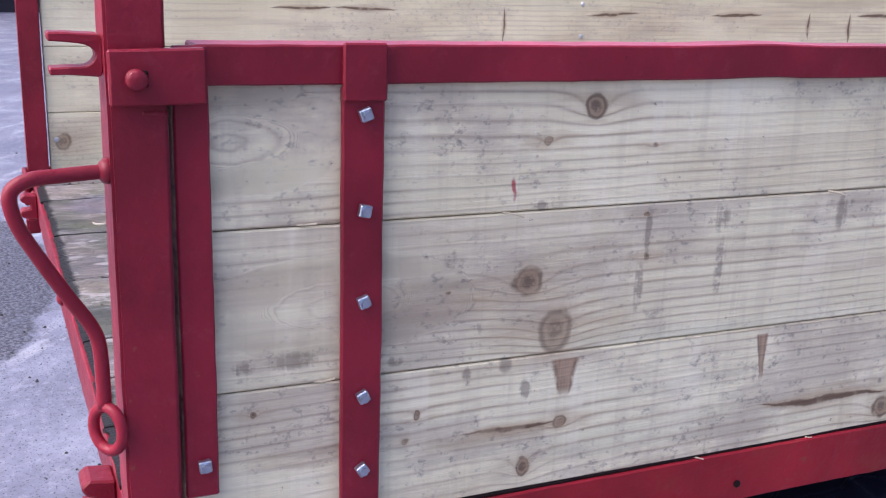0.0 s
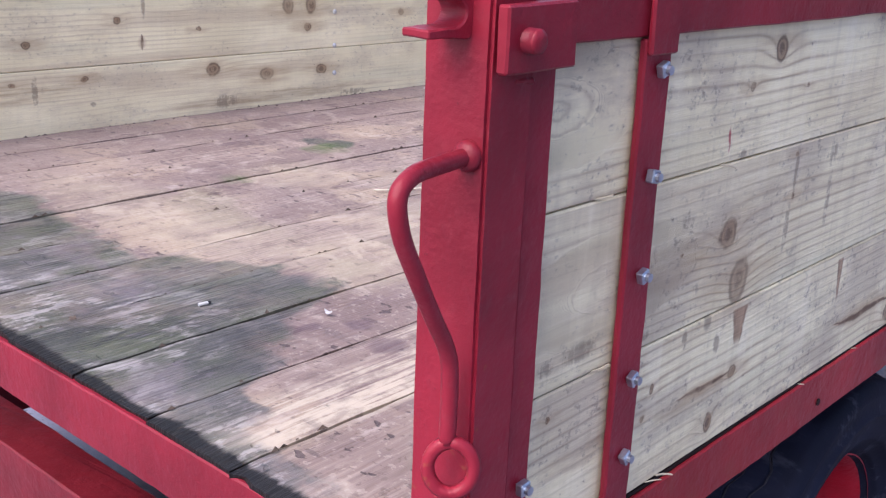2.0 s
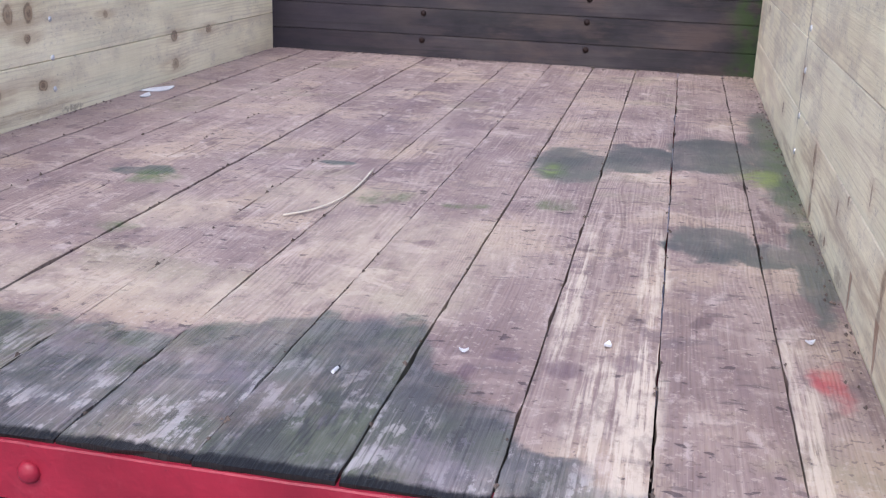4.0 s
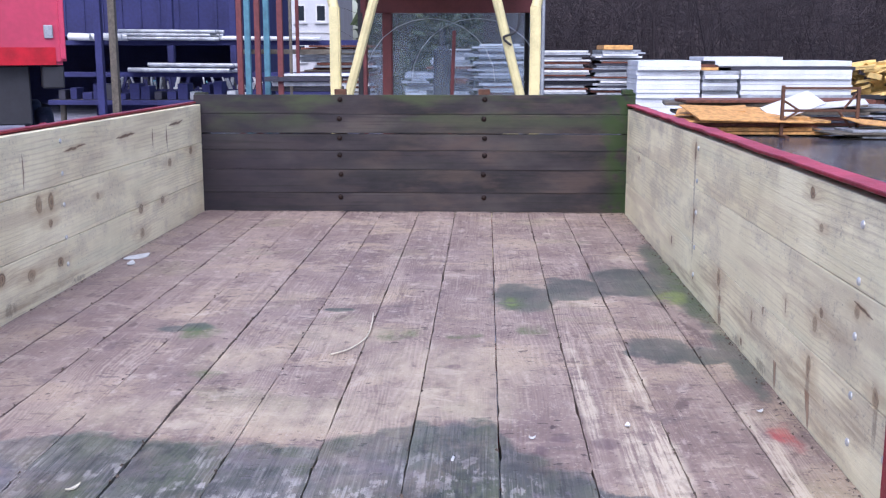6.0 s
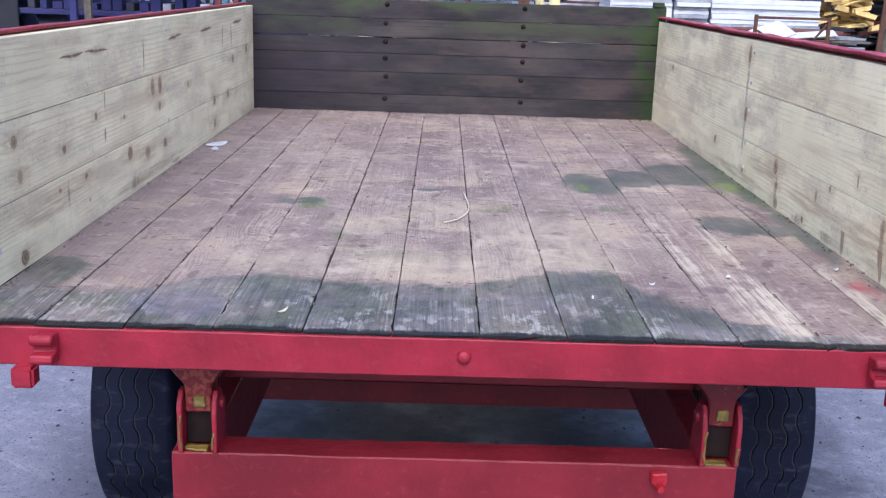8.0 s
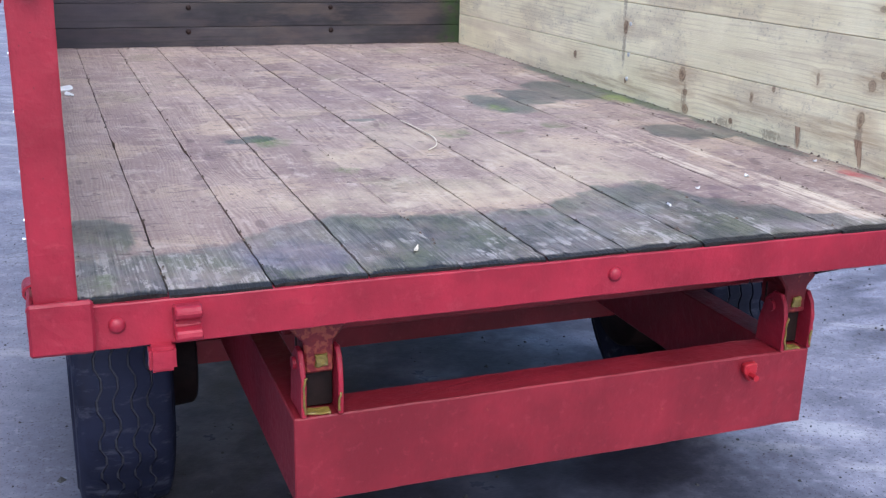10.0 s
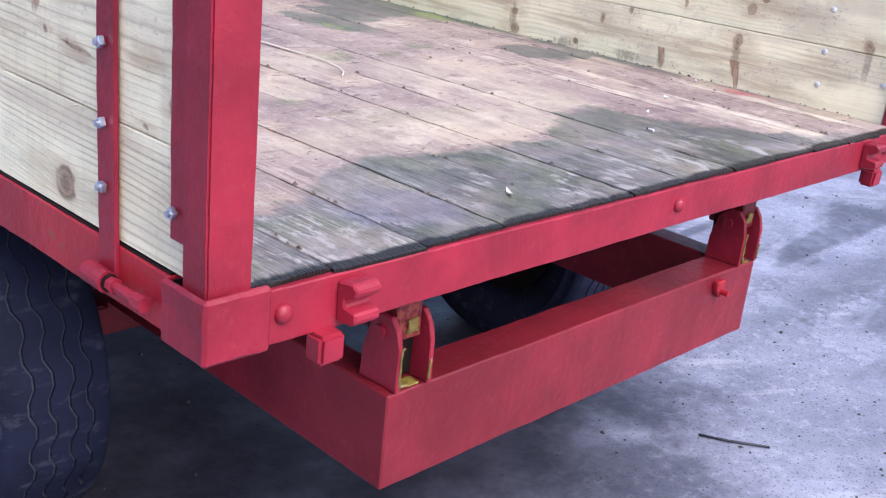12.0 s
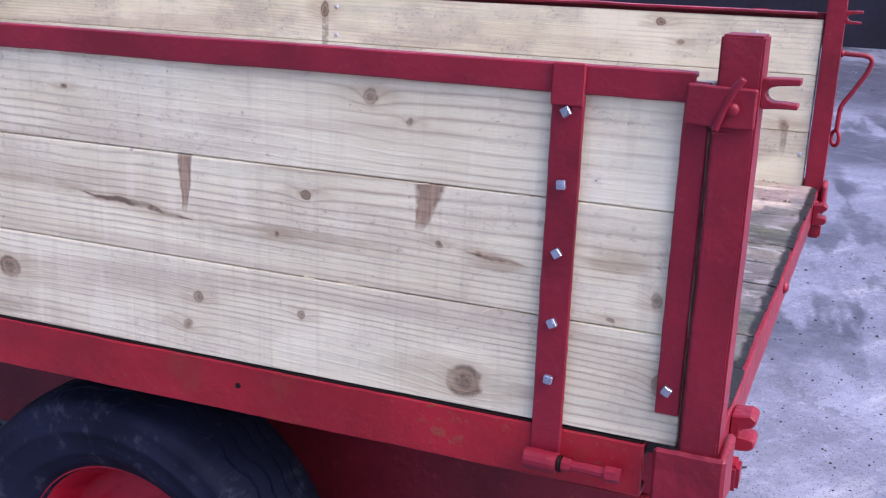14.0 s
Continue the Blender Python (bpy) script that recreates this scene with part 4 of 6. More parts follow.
def side(s):
    frame_bm = bmesh.new()
    frame_bm.free()
    up = Z_SEAMS[s][3] + 0.012
    lip = HALF - 0.006 if s > 0 else HALF + 0.022
    frame_bm = sag(prism([(OUT + 0.011, up - 0.042), (OUT + 0.011, up), (lip, up), (lip, up - 0.009), (OUT + 0.001, up - 0.009), (OUT + 0.001, up - 0.042)], 1, 0.066, LONG - 0.01, 0.002))
    lumpy(frame_bm, 0.0008, 30.0, 120, 1)
    for v in frame_bm.verts:
        v.co.z += (0.0032 * noise.noise((v.co.y * 2.6, 3.0 * s, 0.0)) + 0.002 * noise.noise((v.co.y * 7.0, s, 5.0))) * min(1.0, max(0.0, (v.co.y - 0.4) * 2)) * (1.5 if s > 0 else 0.25)
    frame_bm.normal_update()
    # Upward faces of the right rail get the painted sky sheen.
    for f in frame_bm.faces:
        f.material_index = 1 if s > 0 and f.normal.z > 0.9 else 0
    panel = part("side_frame", mirrored(frame_bm, s), [RED, RED_SKY_SHEEN], trailer, "red angle-iron top rail of the plank side")
    for z0, z1 in zip(Z_SEAMS[s], Z_SEAMS[s][1:]):
        part("board", sag(side_board(s, z0 + 0.001, z1 - ((0.011 if s > 0 else 0.002) if z1 > 1.5 else 0.0006))), SIDE_WOOD[s], panel)
    for k in range(12):
        y, z = random.uniform(0.1, 2.2), random.choice(Z_SEAMS[s][:3] if s > 0 else Z_SEAMS[s][1:3]) + random.uniform(-0.001, 0.003)
        a, d = random.uniform(-0.5, 0.5), random.uniform(0.008, 0.03)
        z -= 0.006 * (y - 0.25)
        hair = smooth_path([(OUT - 0.001, y, z), (OUT + 0.003, y + d * 0.5, z + a * d * 0.3), (OUT + 0.006, y + d, z + a * d)], 3)
        part("splinter", mirrored(add_tube(bmesh.new(), hair, random.uniform(0.0006, 0.0013), 5), s), PALE_FIBRE, panel)
    bar = part("end_bar", mirrored(lumpy(box((OUT + 0.002, 0.0425, 1.077), (OUT + 0.012, 0.0785, 1.578), 0.002), 0.0008, 34.0, 30, 2), s), RED, panel)
    part("nut", nut(s, 0.062, 1.118), ZINC, bar)
    part("bolt_head", mirrored(add_dome(bmesh.new(), (HALF - 0.001, 0.062, 1.118), (-1, 0, 0), 0.0085, 0.45), s), DULL_ZINC, bar, smooth=True)
    for k, y in enumerate((0.246, 1.80)):
        strap = bmesh.new()
        up = Z_SEAMS[s][3] + 0.014
        add_box(strap, (OUT + 0.0125, y - 0.025, up - 0.062), (OUT + 0.019, y + 0.025, up), 0.002)
        add_box(strap, (OUT + 0.004, y - 0.0245, 0.955), (OUT + 0.0125, y + 0.0245, up - 0.046), 0.002)
        st = part("strap", mirrored(lumpy(sag(strap), 0.0008, 34.0, 30, 2), s), RED, panel)
        for z in ((1.521, 1.412, 1.306, 1.194, 1.101) if s < 0 else (1.504, 1.397, 1.291, 1.175, 1.082)):
            part("nut", nut(s, y, z), ZINC, st)
            part("bolt_head", mirrored(add_dome(bmesh.new(), (HALF - 0.001, y, z), (-1, 0, 0), 0.0085, 0.45), s), DULL_ZINC, st, smooth=True)
        hinge = bmesh.new()
        add_cyl(hinge, (1.126, y - 0.026, 0.965), (1.126, y + 0.027, 0.965), 0.017, 14)
        add_cyl(hinge, (1.124, y - 0.118, 0.966), (1.124, y - 0.026, 0.965), 0.0085, 10)
        add_cyl(hinge, (1.124, y - 0.128, 0.967), (1.124, y - 0.104, 0.966), 0.0125, 7)
        add_cyl(hinge, (1.124, y - 0.048, 0.965), (1.124, y - 0.034, 0.965), 0.012, 7)
        part("hinge", mirrored(lumpy(hinge, 0.0011, 60.0, 2), s), RED, st, smooth=False)
        part("hinge_gap", mirrored(cyl((1.124, y - 0.0325, 0.9652), (1.124, y - 0.027, 0.9652), 0.0135, 12), s), GREASY, st, "dark gap at the hinge pin")


def nut(s, y, z):
    turn = random.uniform(-0.9, 0.9)
    bm = bmesh.new()
    m = Matrix.Translation((OUT + 0.019, y, z)) @ Matrix.Rotation(turn, 4, "X")
    bmesh.ops.create_cube(bm, size=1, matrix=m @ Matrix.Diagonal((0.009, 0.0138, 0.0138, 1)))
    bmesh.ops.bevel(bm, geom=list(bm.edges), offset=0.0012, segments=1, affect="EDGES")
    add_cyl(bm, (OUT + 0.022, y, z), (OUT + 0.028, y, z), 0.0048, 10)
    return mirrored(bm, s)


for s in (-1, 1):
    side(s)

# headboard
for s in (-1, 1):
    part("headboard_post", box((s * 1.075 - 0.03, LONG + 0.040, 0.93), (s * 1.075 + 0.03, LONG + 0.10, 1.612), 0.004), HEAD_WOOD, trailer, "mossy dark end post")
HEAD_SEAMS = [1.014, 1.114, 1.230, 1.326, 1.412, 1.507, 1.603]
for z0, z1 in zip(HEAD_SEAMS, HEAD_SEAMS[1:]):
    b = part("headboard_plank", box((-1.098, LONG - 0.004 + random.uniform(-0.003, 0.003), z0 + 0.0008), (1.098, LONG + 0.038, z1 - (0.004 if abs(z1 - 1.412) < 0.001 else 0.0008)), 0.002), HEAD_WOOD, trailer)
    for x in (-0.365, 0.355):
        part("bolt_head", add_dome(bmesh.new(), (x + random.uniform(-0.004, 0.004), LONG - 0.005, z1 - 0.022), (0, -1, 0), 0.013, 0.6), GREASY, b, smooth=True)
part("headboard_cap", box((1.032, LONG - 0.006, 1.6045), (1.086, LONG + 0.05, 1.630), 0.003), HEAD_WOOD, trailer, "mossy block on the end of the headboard")
for x in (-0.365, 0.355):
    part("headboard_strap", box((x - 0.03, LONG + 0.04, 0.95), (x + 0.03, LONG + 0.06, 1.63), 0.003), RUST, trailer)

# chassis
GREASE = simple("old_yellow_grease", (0.16, 0.115, 0.025), 0.4, 0, 0.5, 40)


def chassis():
    outline = [(-0.650, 0.11), (0.632, 0.11), (0.632, 3.7), (0.557, 3.7), (0.557, 0.205), (-0.575, 0.205), (-0.575, 3.7), (-0.650, 3.7)]
    base = part("chassis_frame", lumpy(lumpy(prism(outline, 2, 0.484, 0.680, 0.003), 0.0007, 18.0, 60, 0), 0.0007, 18.0, 60, 1), RED_CHASSIS, trailer, "dull red box-section chassis frame")
    for s in (-1, 1):
        cx = s * 0.590
        for e in (-1, 1):
            x0 = cx + e * 0.039
            ear = prism([(0.106, 0.681), (0.106, 0.765), (0.114, 0.800), (0.132, 0.822), (0.160, 0.822), (0.188, 0.795), (0.204, 0.74), (0.208, 0.681)], 0, x0 - 0.0055, x0 + 0.0055, 0.002)
            part("pivot_ear", lumpy(ear, 0.0015, 50.0, 3), RED, base)
        hang = prism([(cx - (0.080 if s > 0 else 0.13), 0.924), (cx + (0.08 if s > 0 else 0.085), 0.924), (cx + 0.060, 0.872), (cx + 0.031, 0.835), (cx + 0.030, 0.77), (cx - 0.030, 0.77), (cx - 0.031, 0.835), (cx - 0.062, 0.872)], 1, 0.130, 0.225, 0.004)
        part("pivot_block", lumpy(hang, 0.0016, 50.0, 3), RED_RUSTED, base, "rusty red tipping pivot block")
        # Dark filler plate, added to stand in for the shade between the ears.
        part("pivot_stop", box((cx - 0.0325, 0.150, 0.686), (cx + 0.0325, 0.156, 0.768), 0.002), GREASY, base)
        part("pivot_web", box((cx - 0.0325, 0.200, 0.682), (cx + 0.0325, 0.207, 0.83), 0.002), GREASY, base)
        for e in (-1, 1):
            smear = [(cx + e * 0.037 + random.uniform(-0.003, 0.003), 0.1052, 0.69 + 0.020 * k) for k in range(5 if e < 0 else 3)]
            part("grease", lumpy(add_tube(bmesh.new(), smear, 0.0026, 6), 0.0022, 120.0, 2), GREASE, base, "yellow grease smear", smooth=True)
        part("grease", lumpy(box((cx - 0.03, 0.115, 0.6805), (cx + 0.02, 0.140, 0.686), 0.002), 0.003, 90.0, 4), GREASE, base, "yellow grease smear")
        part("grease", lumpy(box((cx - 0.012, 0.124, 0.785), (cx + 0.016, 0.1305, 0.812), 0.002), 0.003, 90.0, 4), GREASE, base, "yellow grease smear")
        part("pivot_pin", cyl((cx - 0.052, 0.158, 0.785), (cx + 0.052, 0.158, 0.785), 0.014, 14), RED, base)
    part("bed_gusset", lumpy(prism([(0.632, 0.924), (0.755, 0.924), (0.700, 0.872), (0.632, 0.866)], 1, 0.12, 0.21, 0.003), 0.0015, 50.0, 3), GREASY, base, "black greasy bracket under the bed")
    lug = prism([(0.437, 0.668), (0.473, 0.668), (0.474, 0.645), (0.455, 0.620), (0.436, 0.645)], 1, 0.092, 0.1095, 0.003)
    add_cyl(lug, (0.455, 0.070, 0.640), (0.455, 0.10, 0.640), 0.008, 10)
    part("hook", lumpy(lug, 0.0013, 70.0, 2), RED_OLD, base, "small painted lug with a stub")
    part("axle", box((-0.80, 1.14, 0.38), (0.80, 1.22, 0.46), 0.006, 2), RED_SHADED, base)
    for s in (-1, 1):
        part("axle_hanger", box((s * 0.6 - 0.04, 1.13, 0.455), (s * 0.6 + 0.04, 1.23, 0.49), 0.004), RED_SHADED, base)


chassis()


def wheel(s):
    """Zigzag-grooved tyre on a dished steel rim with hub and studs."""
    cx, cy, cz, R = 0.94, 1.18, 0.421, 0.430
    seg = 96
    bm = bmesh.new()
    prof = []
    # from the outer bead over the tread to the inner bead; (x offset, radius)
    prof += [(0.066, 0.250), (0.080, 0.258), (0.086, 0.268), (0.090, 0.2685), (0.092, 0.274), (0.108, 0.296), (0.1135, 0.301), (0.1125, 0.306), (0.124, 0.332), (0.1275, 0.350), (0.1295, 0.352), (0.1295, 0.359), (0.1265, 0.362), (0.1215, 0.388), (0.1225, 0.391), (0.1205, 0.396), (0.111, 0.414)]
    tread0 = len(prof)
    grooves = (0.062, 0.022, -0.022, -0.062)
    xs = [0.099]
    for g in grooves:
        xs += [g + 0.0035, g + 0.002, g - 0.002, g - 0.0035]
    xs += [-0.099]
    for x in xs:
        deep = any(abs(x - g) < 0.0025 for g in grooves)
        prof.append((x, R - 0.011 * (x / 0.09) ** 2 - (0.006 if deep else 0.0)))
    tread1 = len(prof)
    prof += [(-x, r) for x, r in reversed(prof[:tread0])]
    rings = []
    for i, (x, r) in enumerate(prof):
        ring = []
        for k in range(seg):
            a = 2 * math.pi * k / seg
            zig = 0.007 * (1 if (k // 2) % 2 else -1) if tread0 < i < tread1 - 1 else 0.0
            ring.append(bm.verts.new((cx + x + zig, cy + r * math.cos(a), cz + r * math.sin(a))))
        rings.append(ring)
    groove = [tread0 <= i < tread1 and any(abs(x - g - 0.002) < 0.0003 for g in grooves) for i, (x, r) in enumerate(prof)]
    for A, B in zip(rings, rings[1:]):
        for k in range(seg):
            f = bm.faces.new((A[k], A[(k + 1) % seg], B[(k + 1) % seg], B[k]))
            f.material_index = 1 if groove[rings.index(A)] else 0
            f.smooth = A is not rings[tread0] and not any(A is q for q in rings[tread0:tread1 - 1])
    bmesh.ops.recalc_face_normals(bm, faces=bm.faces)
    tyre = part("tyre", mirrored(bm, s), [RUBBER, GROOVE_DUST], trailer, "worn black ribbed trailer tyre")
    rim = lathe([(0.080, 0.255), (0.079, 0.264), (0.072, 0.263), (0.066, 0.25), (0.04, 0.232), (0.0, 0.218), (-0.02, 0.205), (-0.012, 0.17), (0.005, 0.13), (0.012, 0.10), (0.014, 0.075), (0.014, 0.0)], (cx, cy, cz))
    rim_ob = part("rim", mirrored(rim, s), RED_RIM, tyre, "red-painted dished steel wheel", smooth=True)
    hub = lathe([(0.028, 0.072), (0.062, 0.068), (0.07, 0.055), (0.085, 0.05), (0.088, 0.0)], (cx, cy, cz), 24)
    part("hub", mirrored(hub, s), RED_RIM, tyre, smooth=True)
    for k in range(6):
        a = 2 * math.pi * (k + 0.3) / 6
        y, z = cy + 0.12 * math.cos(a), cz + 0.12 * math.sin(a)
        b = cyl((cx + 0.02, y, z), (cx + 0.05, y, z), 0.015, 6)
        add_cyl(b, (cx + 0.05, y, z), (cx + 0.064, y, z), 0.008, 8)
        part("wheel_nut", mirrored(lumpy(b, 0.002, 80.0, 1), s), GREASY, tyre, "dark greasy wheel nut")
    inner = lathe([(-0.068, 0.252), (-0.07, 0.24), (-0.08, 0.215), (-0.10, 0.17), (-0.21, 0.16), (-0.22, 0.15), (-0.22, 0.0)], (cx, cy, cz))
    part("brake_drum", mirrored(inner, s), GREASY, tyre, "dark greasy brake drum", smooth=True)


for s in (-1, 1):
    wheel(s)

# ---- the yard ----
def ground():
    bm = bmesh.new()
    bmesh.ops.create_grid(bm, x_segments=60, y_segments=60, size=400)
    return solid("ground", bm, CONCRETE, "damp pale concrete yard with wet patches and painted shade", "ground", kind="structure")


ground()


def grit():
    """Small stones and crumbs lying on the concrete."""
    rng = np.random.default_rng(5)
    verts, faces = [], []
    for n in range(4200):
        near = n < 3000
        x = rng.uniform(-4.2, 4.2) if near else rng.uniform(-9, 9)
        y = rng.uniform(-1.6, 4.5) if near else rng.uniform(-2, 12)
        s = float(rng.gamma(2.0, 0.0016)) + 0.0016
        a = rng.uniform(0, 6.28)
        i = len(verts)
        for k in range(4):
            t = a + k * 1.57 + rng.uniform(-0.3, 0.3)
            verts.append((x + s * math.cos(t), y + s * math.sin(t), 0.0))
        verts.append((x + rng.uniform(-0.3, 0.3) * s, y, s * rng.uniform(0.5, 1.1)))
        faces += [(i + k, i + (k + 1) % 4, i + 4) for k in range(4)]
    me = bpy.data.meshes.new("grit")
    me.from_pydata(verts, [], faces)
    me.materials.append(GRIT)
    tagged(new("grit", me), "dark grit and crumbs scattered over the concrete", "grit", kind="stuff")


GRIT = simple("dark_grit", (0.03, 0.03, 0.033), 0.8)
grit()

# loose bits on the deck and the ground
PALE_CHIP = simple("pale_splinter", (0.56, 0.51, 0.43), 0.7)
WHITE = simple("dirty_white", (0.58, 0.59, 0.62), 0.6, 0, 0.2, 4)
DARK = simple("dark_metal", (0.022, 0.022, 0.03), 0.6, 0.2)


def flake(name, x, y, z, l, w, turn, mat, label, category):
    """A thin curled chip with pointed ends."""
    bm = bmesh.new()
    n = 6
    top, low = [], []
    for i in range(n + 1):
        u = i / n - 0.5
        half = w * 0.5 * max(0.12, 1 - (2 * u) ** 2)
        lift = 0.004 * (2 * u) ** 2 + 0.0015
        top.append([(u * l, -half, lift + 0.0015), (u * l, half, lift + 0.0015)])
        low.append([(u * l, -half, lift - 0.0015), (u * l, half, lift - 0.0015)])
    T = [[bm.verts.new(p) for p in r] for r in top]
    B = [[bm.verts.new(p) for p in r] for r in low]
    for i in range(n):
        bm.faces.new((T[i][0], T[i + 1][0], T[i + 1][1], T[i][1]))
        bm.faces.new((B[i][1], B[i + 1][1], B[i + 1][0], B[i][0]))
        for j in (0, 1):
            bm.faces.new((T[i][j], T[i + 1][j], B[i + 1][j], B[i][j]))
    bm.faces.new((T[0][0], T[0][1], B[0][1], B[0][0]))
    bm.faces.new((T[n][0], T[n][1], B[n][1], B[n][0]))
    bmesh.ops.recalc_face_normals(bm, faces=bm.faces)
    bmesh.ops.transform(bm, verts=bm.verts, matrix=Matrix.Translation((x, y, z)) @ Matrix.Rotation(radians(turn), 4, "Z"))
    return solid(name, bm, mat, label, category)


TOP = BED + 0.002
flake("leaf", -0.394, 0.105, TOP, 0.034, 0.008, 60, PALE_CHIP, "small pale dry leaf lying on the damp deck planks", "leaf")
flake("wood_chip", 0.984, 0.589, TOP, 0.016, 0.010, 20, WHITE, "small white chip lying on the deck planks", "chip")
flake("wood_chip", 0.675, 0.483, TOP, 0.018, 0.012, 80, WHITE, "small white chip lying on the worn plank", "chip")
flake("wood_chip", 0.466, 0.400, TOP, 0.015, 0.007, 10, WHITE, "tiny white chip lying on the damp plank", "chip")
flake("paper_scrap", -1.0, 2.33, TOP, 0.14, 0.07, 65, WHITE, "crumpled white scrap lying against the plank side", "scrap")
flake("paper_scrap", -0.98, 2.20, TOP, 0.09, 0.03, 100, WHITE, "thin white strip lying beside the plank side", "scrap")
cig = thing("cigarette_end", (0.303, 0.277, TOP), "white cigarette end lying on the damp deck planks", "cigarette end")
part("paper", cyl((0.303, 0.268, TOP + 0.0028), (0.305, 0.284, TOP + 0.0028), 0.0028, 10), WHITE, cig)
part("burnt_tip", cyl((0.305, 0.2842, TOP + 0.0028), (0.3056, 0.289, TOP + 0.0028), 0.0026, 10), DARK, cig)
curl = smooth_path([(-0.045, 1.00, TOP + 0.002), (0.0, 1.055, TOP + 0.003), (0.030, 1.16, TOP + 0.003), (0.033, 1.29, TOP + 0.002), (0.022, 1.46, TOP + 0.002)])
solid("wood_shaving", add_tube(bmesh.new(), curl, 0.0022, 6), PALE_CHIP, "long curved pale straw lying on the deck planks", "straw", smooth=True)
solid("steel_rod", add_tube(bmesh.new(), [(0.855, 0.275, 0.006), (0.90, 0.20, 0.006), (0.975, 0.10, 0.006)], 0.0042, 8), DARK, "short dark steel rod lying on the concrete", "rod", smooth=True)

# crumbs along the board joints and the foot of the headboard
rng = np.random.default_rng(8)
verts, faces = [], []
for n in range(900):
    if n < 450:
        x, y = rng.uniform(-1.05, 1.05), LONG - 0.01 - abs(rng.normal(0, 0.03))
    elif n < 700:
        x, y = float(rng.choice(SEAMS[1:-1])) + rng.normal(0, 0.003), rng.uniform(0, 3.5)
    else:
        x, y = rng.choice((-1, 1)) * (1.055 - abs(rng.normal(0, 0.012))), rng.uniform(0.1, 3.5)
    s, i = rng.uniform(0.0015, 0.005), len(verts)
    for k in range(3):
        t = rng.uniform(0, 6.28)
        verts.append((x + s * math.cos(2.1 * k + t * 0.2), y + 1.8 * s * math.sin(2.1 * k + t * 0.2), BED))
    verts.append((x, y, BED + s * 1.2))
    faces += [(i, i + 1, i + 3), (i + 1, i + 2, i + 3), (i + 2, i, i + 3)]
me = bpy.data.meshes.new("deck_crumbs")
me.from_pydata(verts, [], faces)
me.materials.append(simple("deck_crumb", (0.12, 0.09, 0.075), 0.9, 0, 0.6, 30))
tagged(new("deck_crumbs", me), "dirt and bark crumbs lying along the deck joints", "dirt", kind="stuff")

# ---- beyond the headboard: stored sheets, racks, vehicles, house, wooded bank ----
STEEL = simple("dull_galvanised_sheet", (0.36, 0.38, 0.43), 0.45, 0.5, 0.4, 5)
PANEL = simple("white_clad_panel", (0.60, 0.62, 0.68), 0.5, 0, 0.15, 2)
PANEL_DARK = simple("dark_clad_panel", (0.024, 0.024, 0.042), 0.55, 0, 0.4, 3)
RUSTY = simple("rusty_sheet", (0.15, 0.055, 0.04), 0.85, 0.1, 0.5, 6)
ORANGE = simple("fresh_sawn_orange_timber", (0.55, 0.29, 0.10), 0.75, 0, 0.45, 8)
YELLOW = simple("yellow_machine_paint", (0.60, 0.53, 0.29), 0.55, 0, 0.2, 9)
FOAM = simple("yellow_insulation", (0.62, 0.44, 0.17), 0.9, 0, 0.35, 6)
BLUE = simple("blue_paint", (0.10, 0.25, 0.34), 0.6, 0, 0.3, 8)
MAROON = simple("maroon_primer", (0.13, 0.03, 0.035), 0.65, 0, 0.3, 8)
GREYWOOD = simple("grey_weathered_timber", (0.105, 0.09, 0.075), 0.85, 0, 0.4, 12)
NAVY = simple("navy_cladding", (0.026, 0.028, 0.11), 0.9, 0, 0.3, 1.0)
SHED_DARK = simple("dark_shed_boards", (0.016, 0.014, 0.026), 0.9, 0, 0.4, 1.0)
RENDERED = simple("white_render", (0.50, 0.51, 0.57), 0.85, 0, 0.12, 0.8)
TRUCK = simple("red_truck_panel", (0.42, 0.035, 0.09), 0.45, 0, 0.2, 1.0)
SLATE = simple("slate_roof", (0.05, 0.05, 0.058), 0.7, 0, 0.3, 3)


def glass(name, tint=(0.62, 0.70, 0.82)):
    k = Mat(name, 0.03)
    # The pale blue base paints the sky's reflection on the pane as a veil.
    k.color(tint)
    k.b.inputs["Transmission Weight"].default_value = 0.88
    k.b.inputs["IOR"].default_value = 1.08
    return k.m


GLASS = glass("sky_veiled_cab_glazing")
WINDOW = simple("dark_window_glass", (0.02, 0.025, 0.035), 0.12, 0, 0.2, 1.0)


def sheet_stack(name, x0, x1, y0, y1, base, top, thick, mats, label, category, seed, ragged=0.15, tilt=0.02, cap=None):
    """Sheets piled on bearers, each one slightly askew."""
    r = random.Random(seed)
    st = thing(name, ((x0 + x1) / 2, (y0 + y1) / 2, 0), label, category, "stacks of stored sheets")
    for y in (y0 + 0.2, y1 - 0.2):
        part("bearer", box((x0 + 0.05, y - 0.05, 0), (x1 - 0.05, y + 0.05, base), 0.005), GREYWOOD, st)
    z = base
    while z < top:
        t = thick * r.uniform(0.75, 1.25)
        a, b = x0 + r.uniform(-ragged, ragged), x1 + r.uniform(-ragged, ragged)
        bm = box((a, y0 + r.uniform(-0.1, 0.1), z), (b, y1 + r.uniform(-0.1, 0.1), z + t * (0.95 if name == "panel_stack" else 0.86)), 0.004)
        c = Vector(((a + b) / 2, (y0 + y1) / 2, z))
        bmesh.ops.rotate(bm, verts=bm.verts, cent=c, matrix=Matrix.Rotation(r.uniform(-tilt, tilt), 3, "Z"))
        part("sheet", bm, r.choice(mats), st)
        z += t
    if cap:
        part("top_sheet", box((x0 + cap[1], y0, z), (x0 + cap[2], y1, z + cap[3]), 0.005), cap[0], st)
    return st


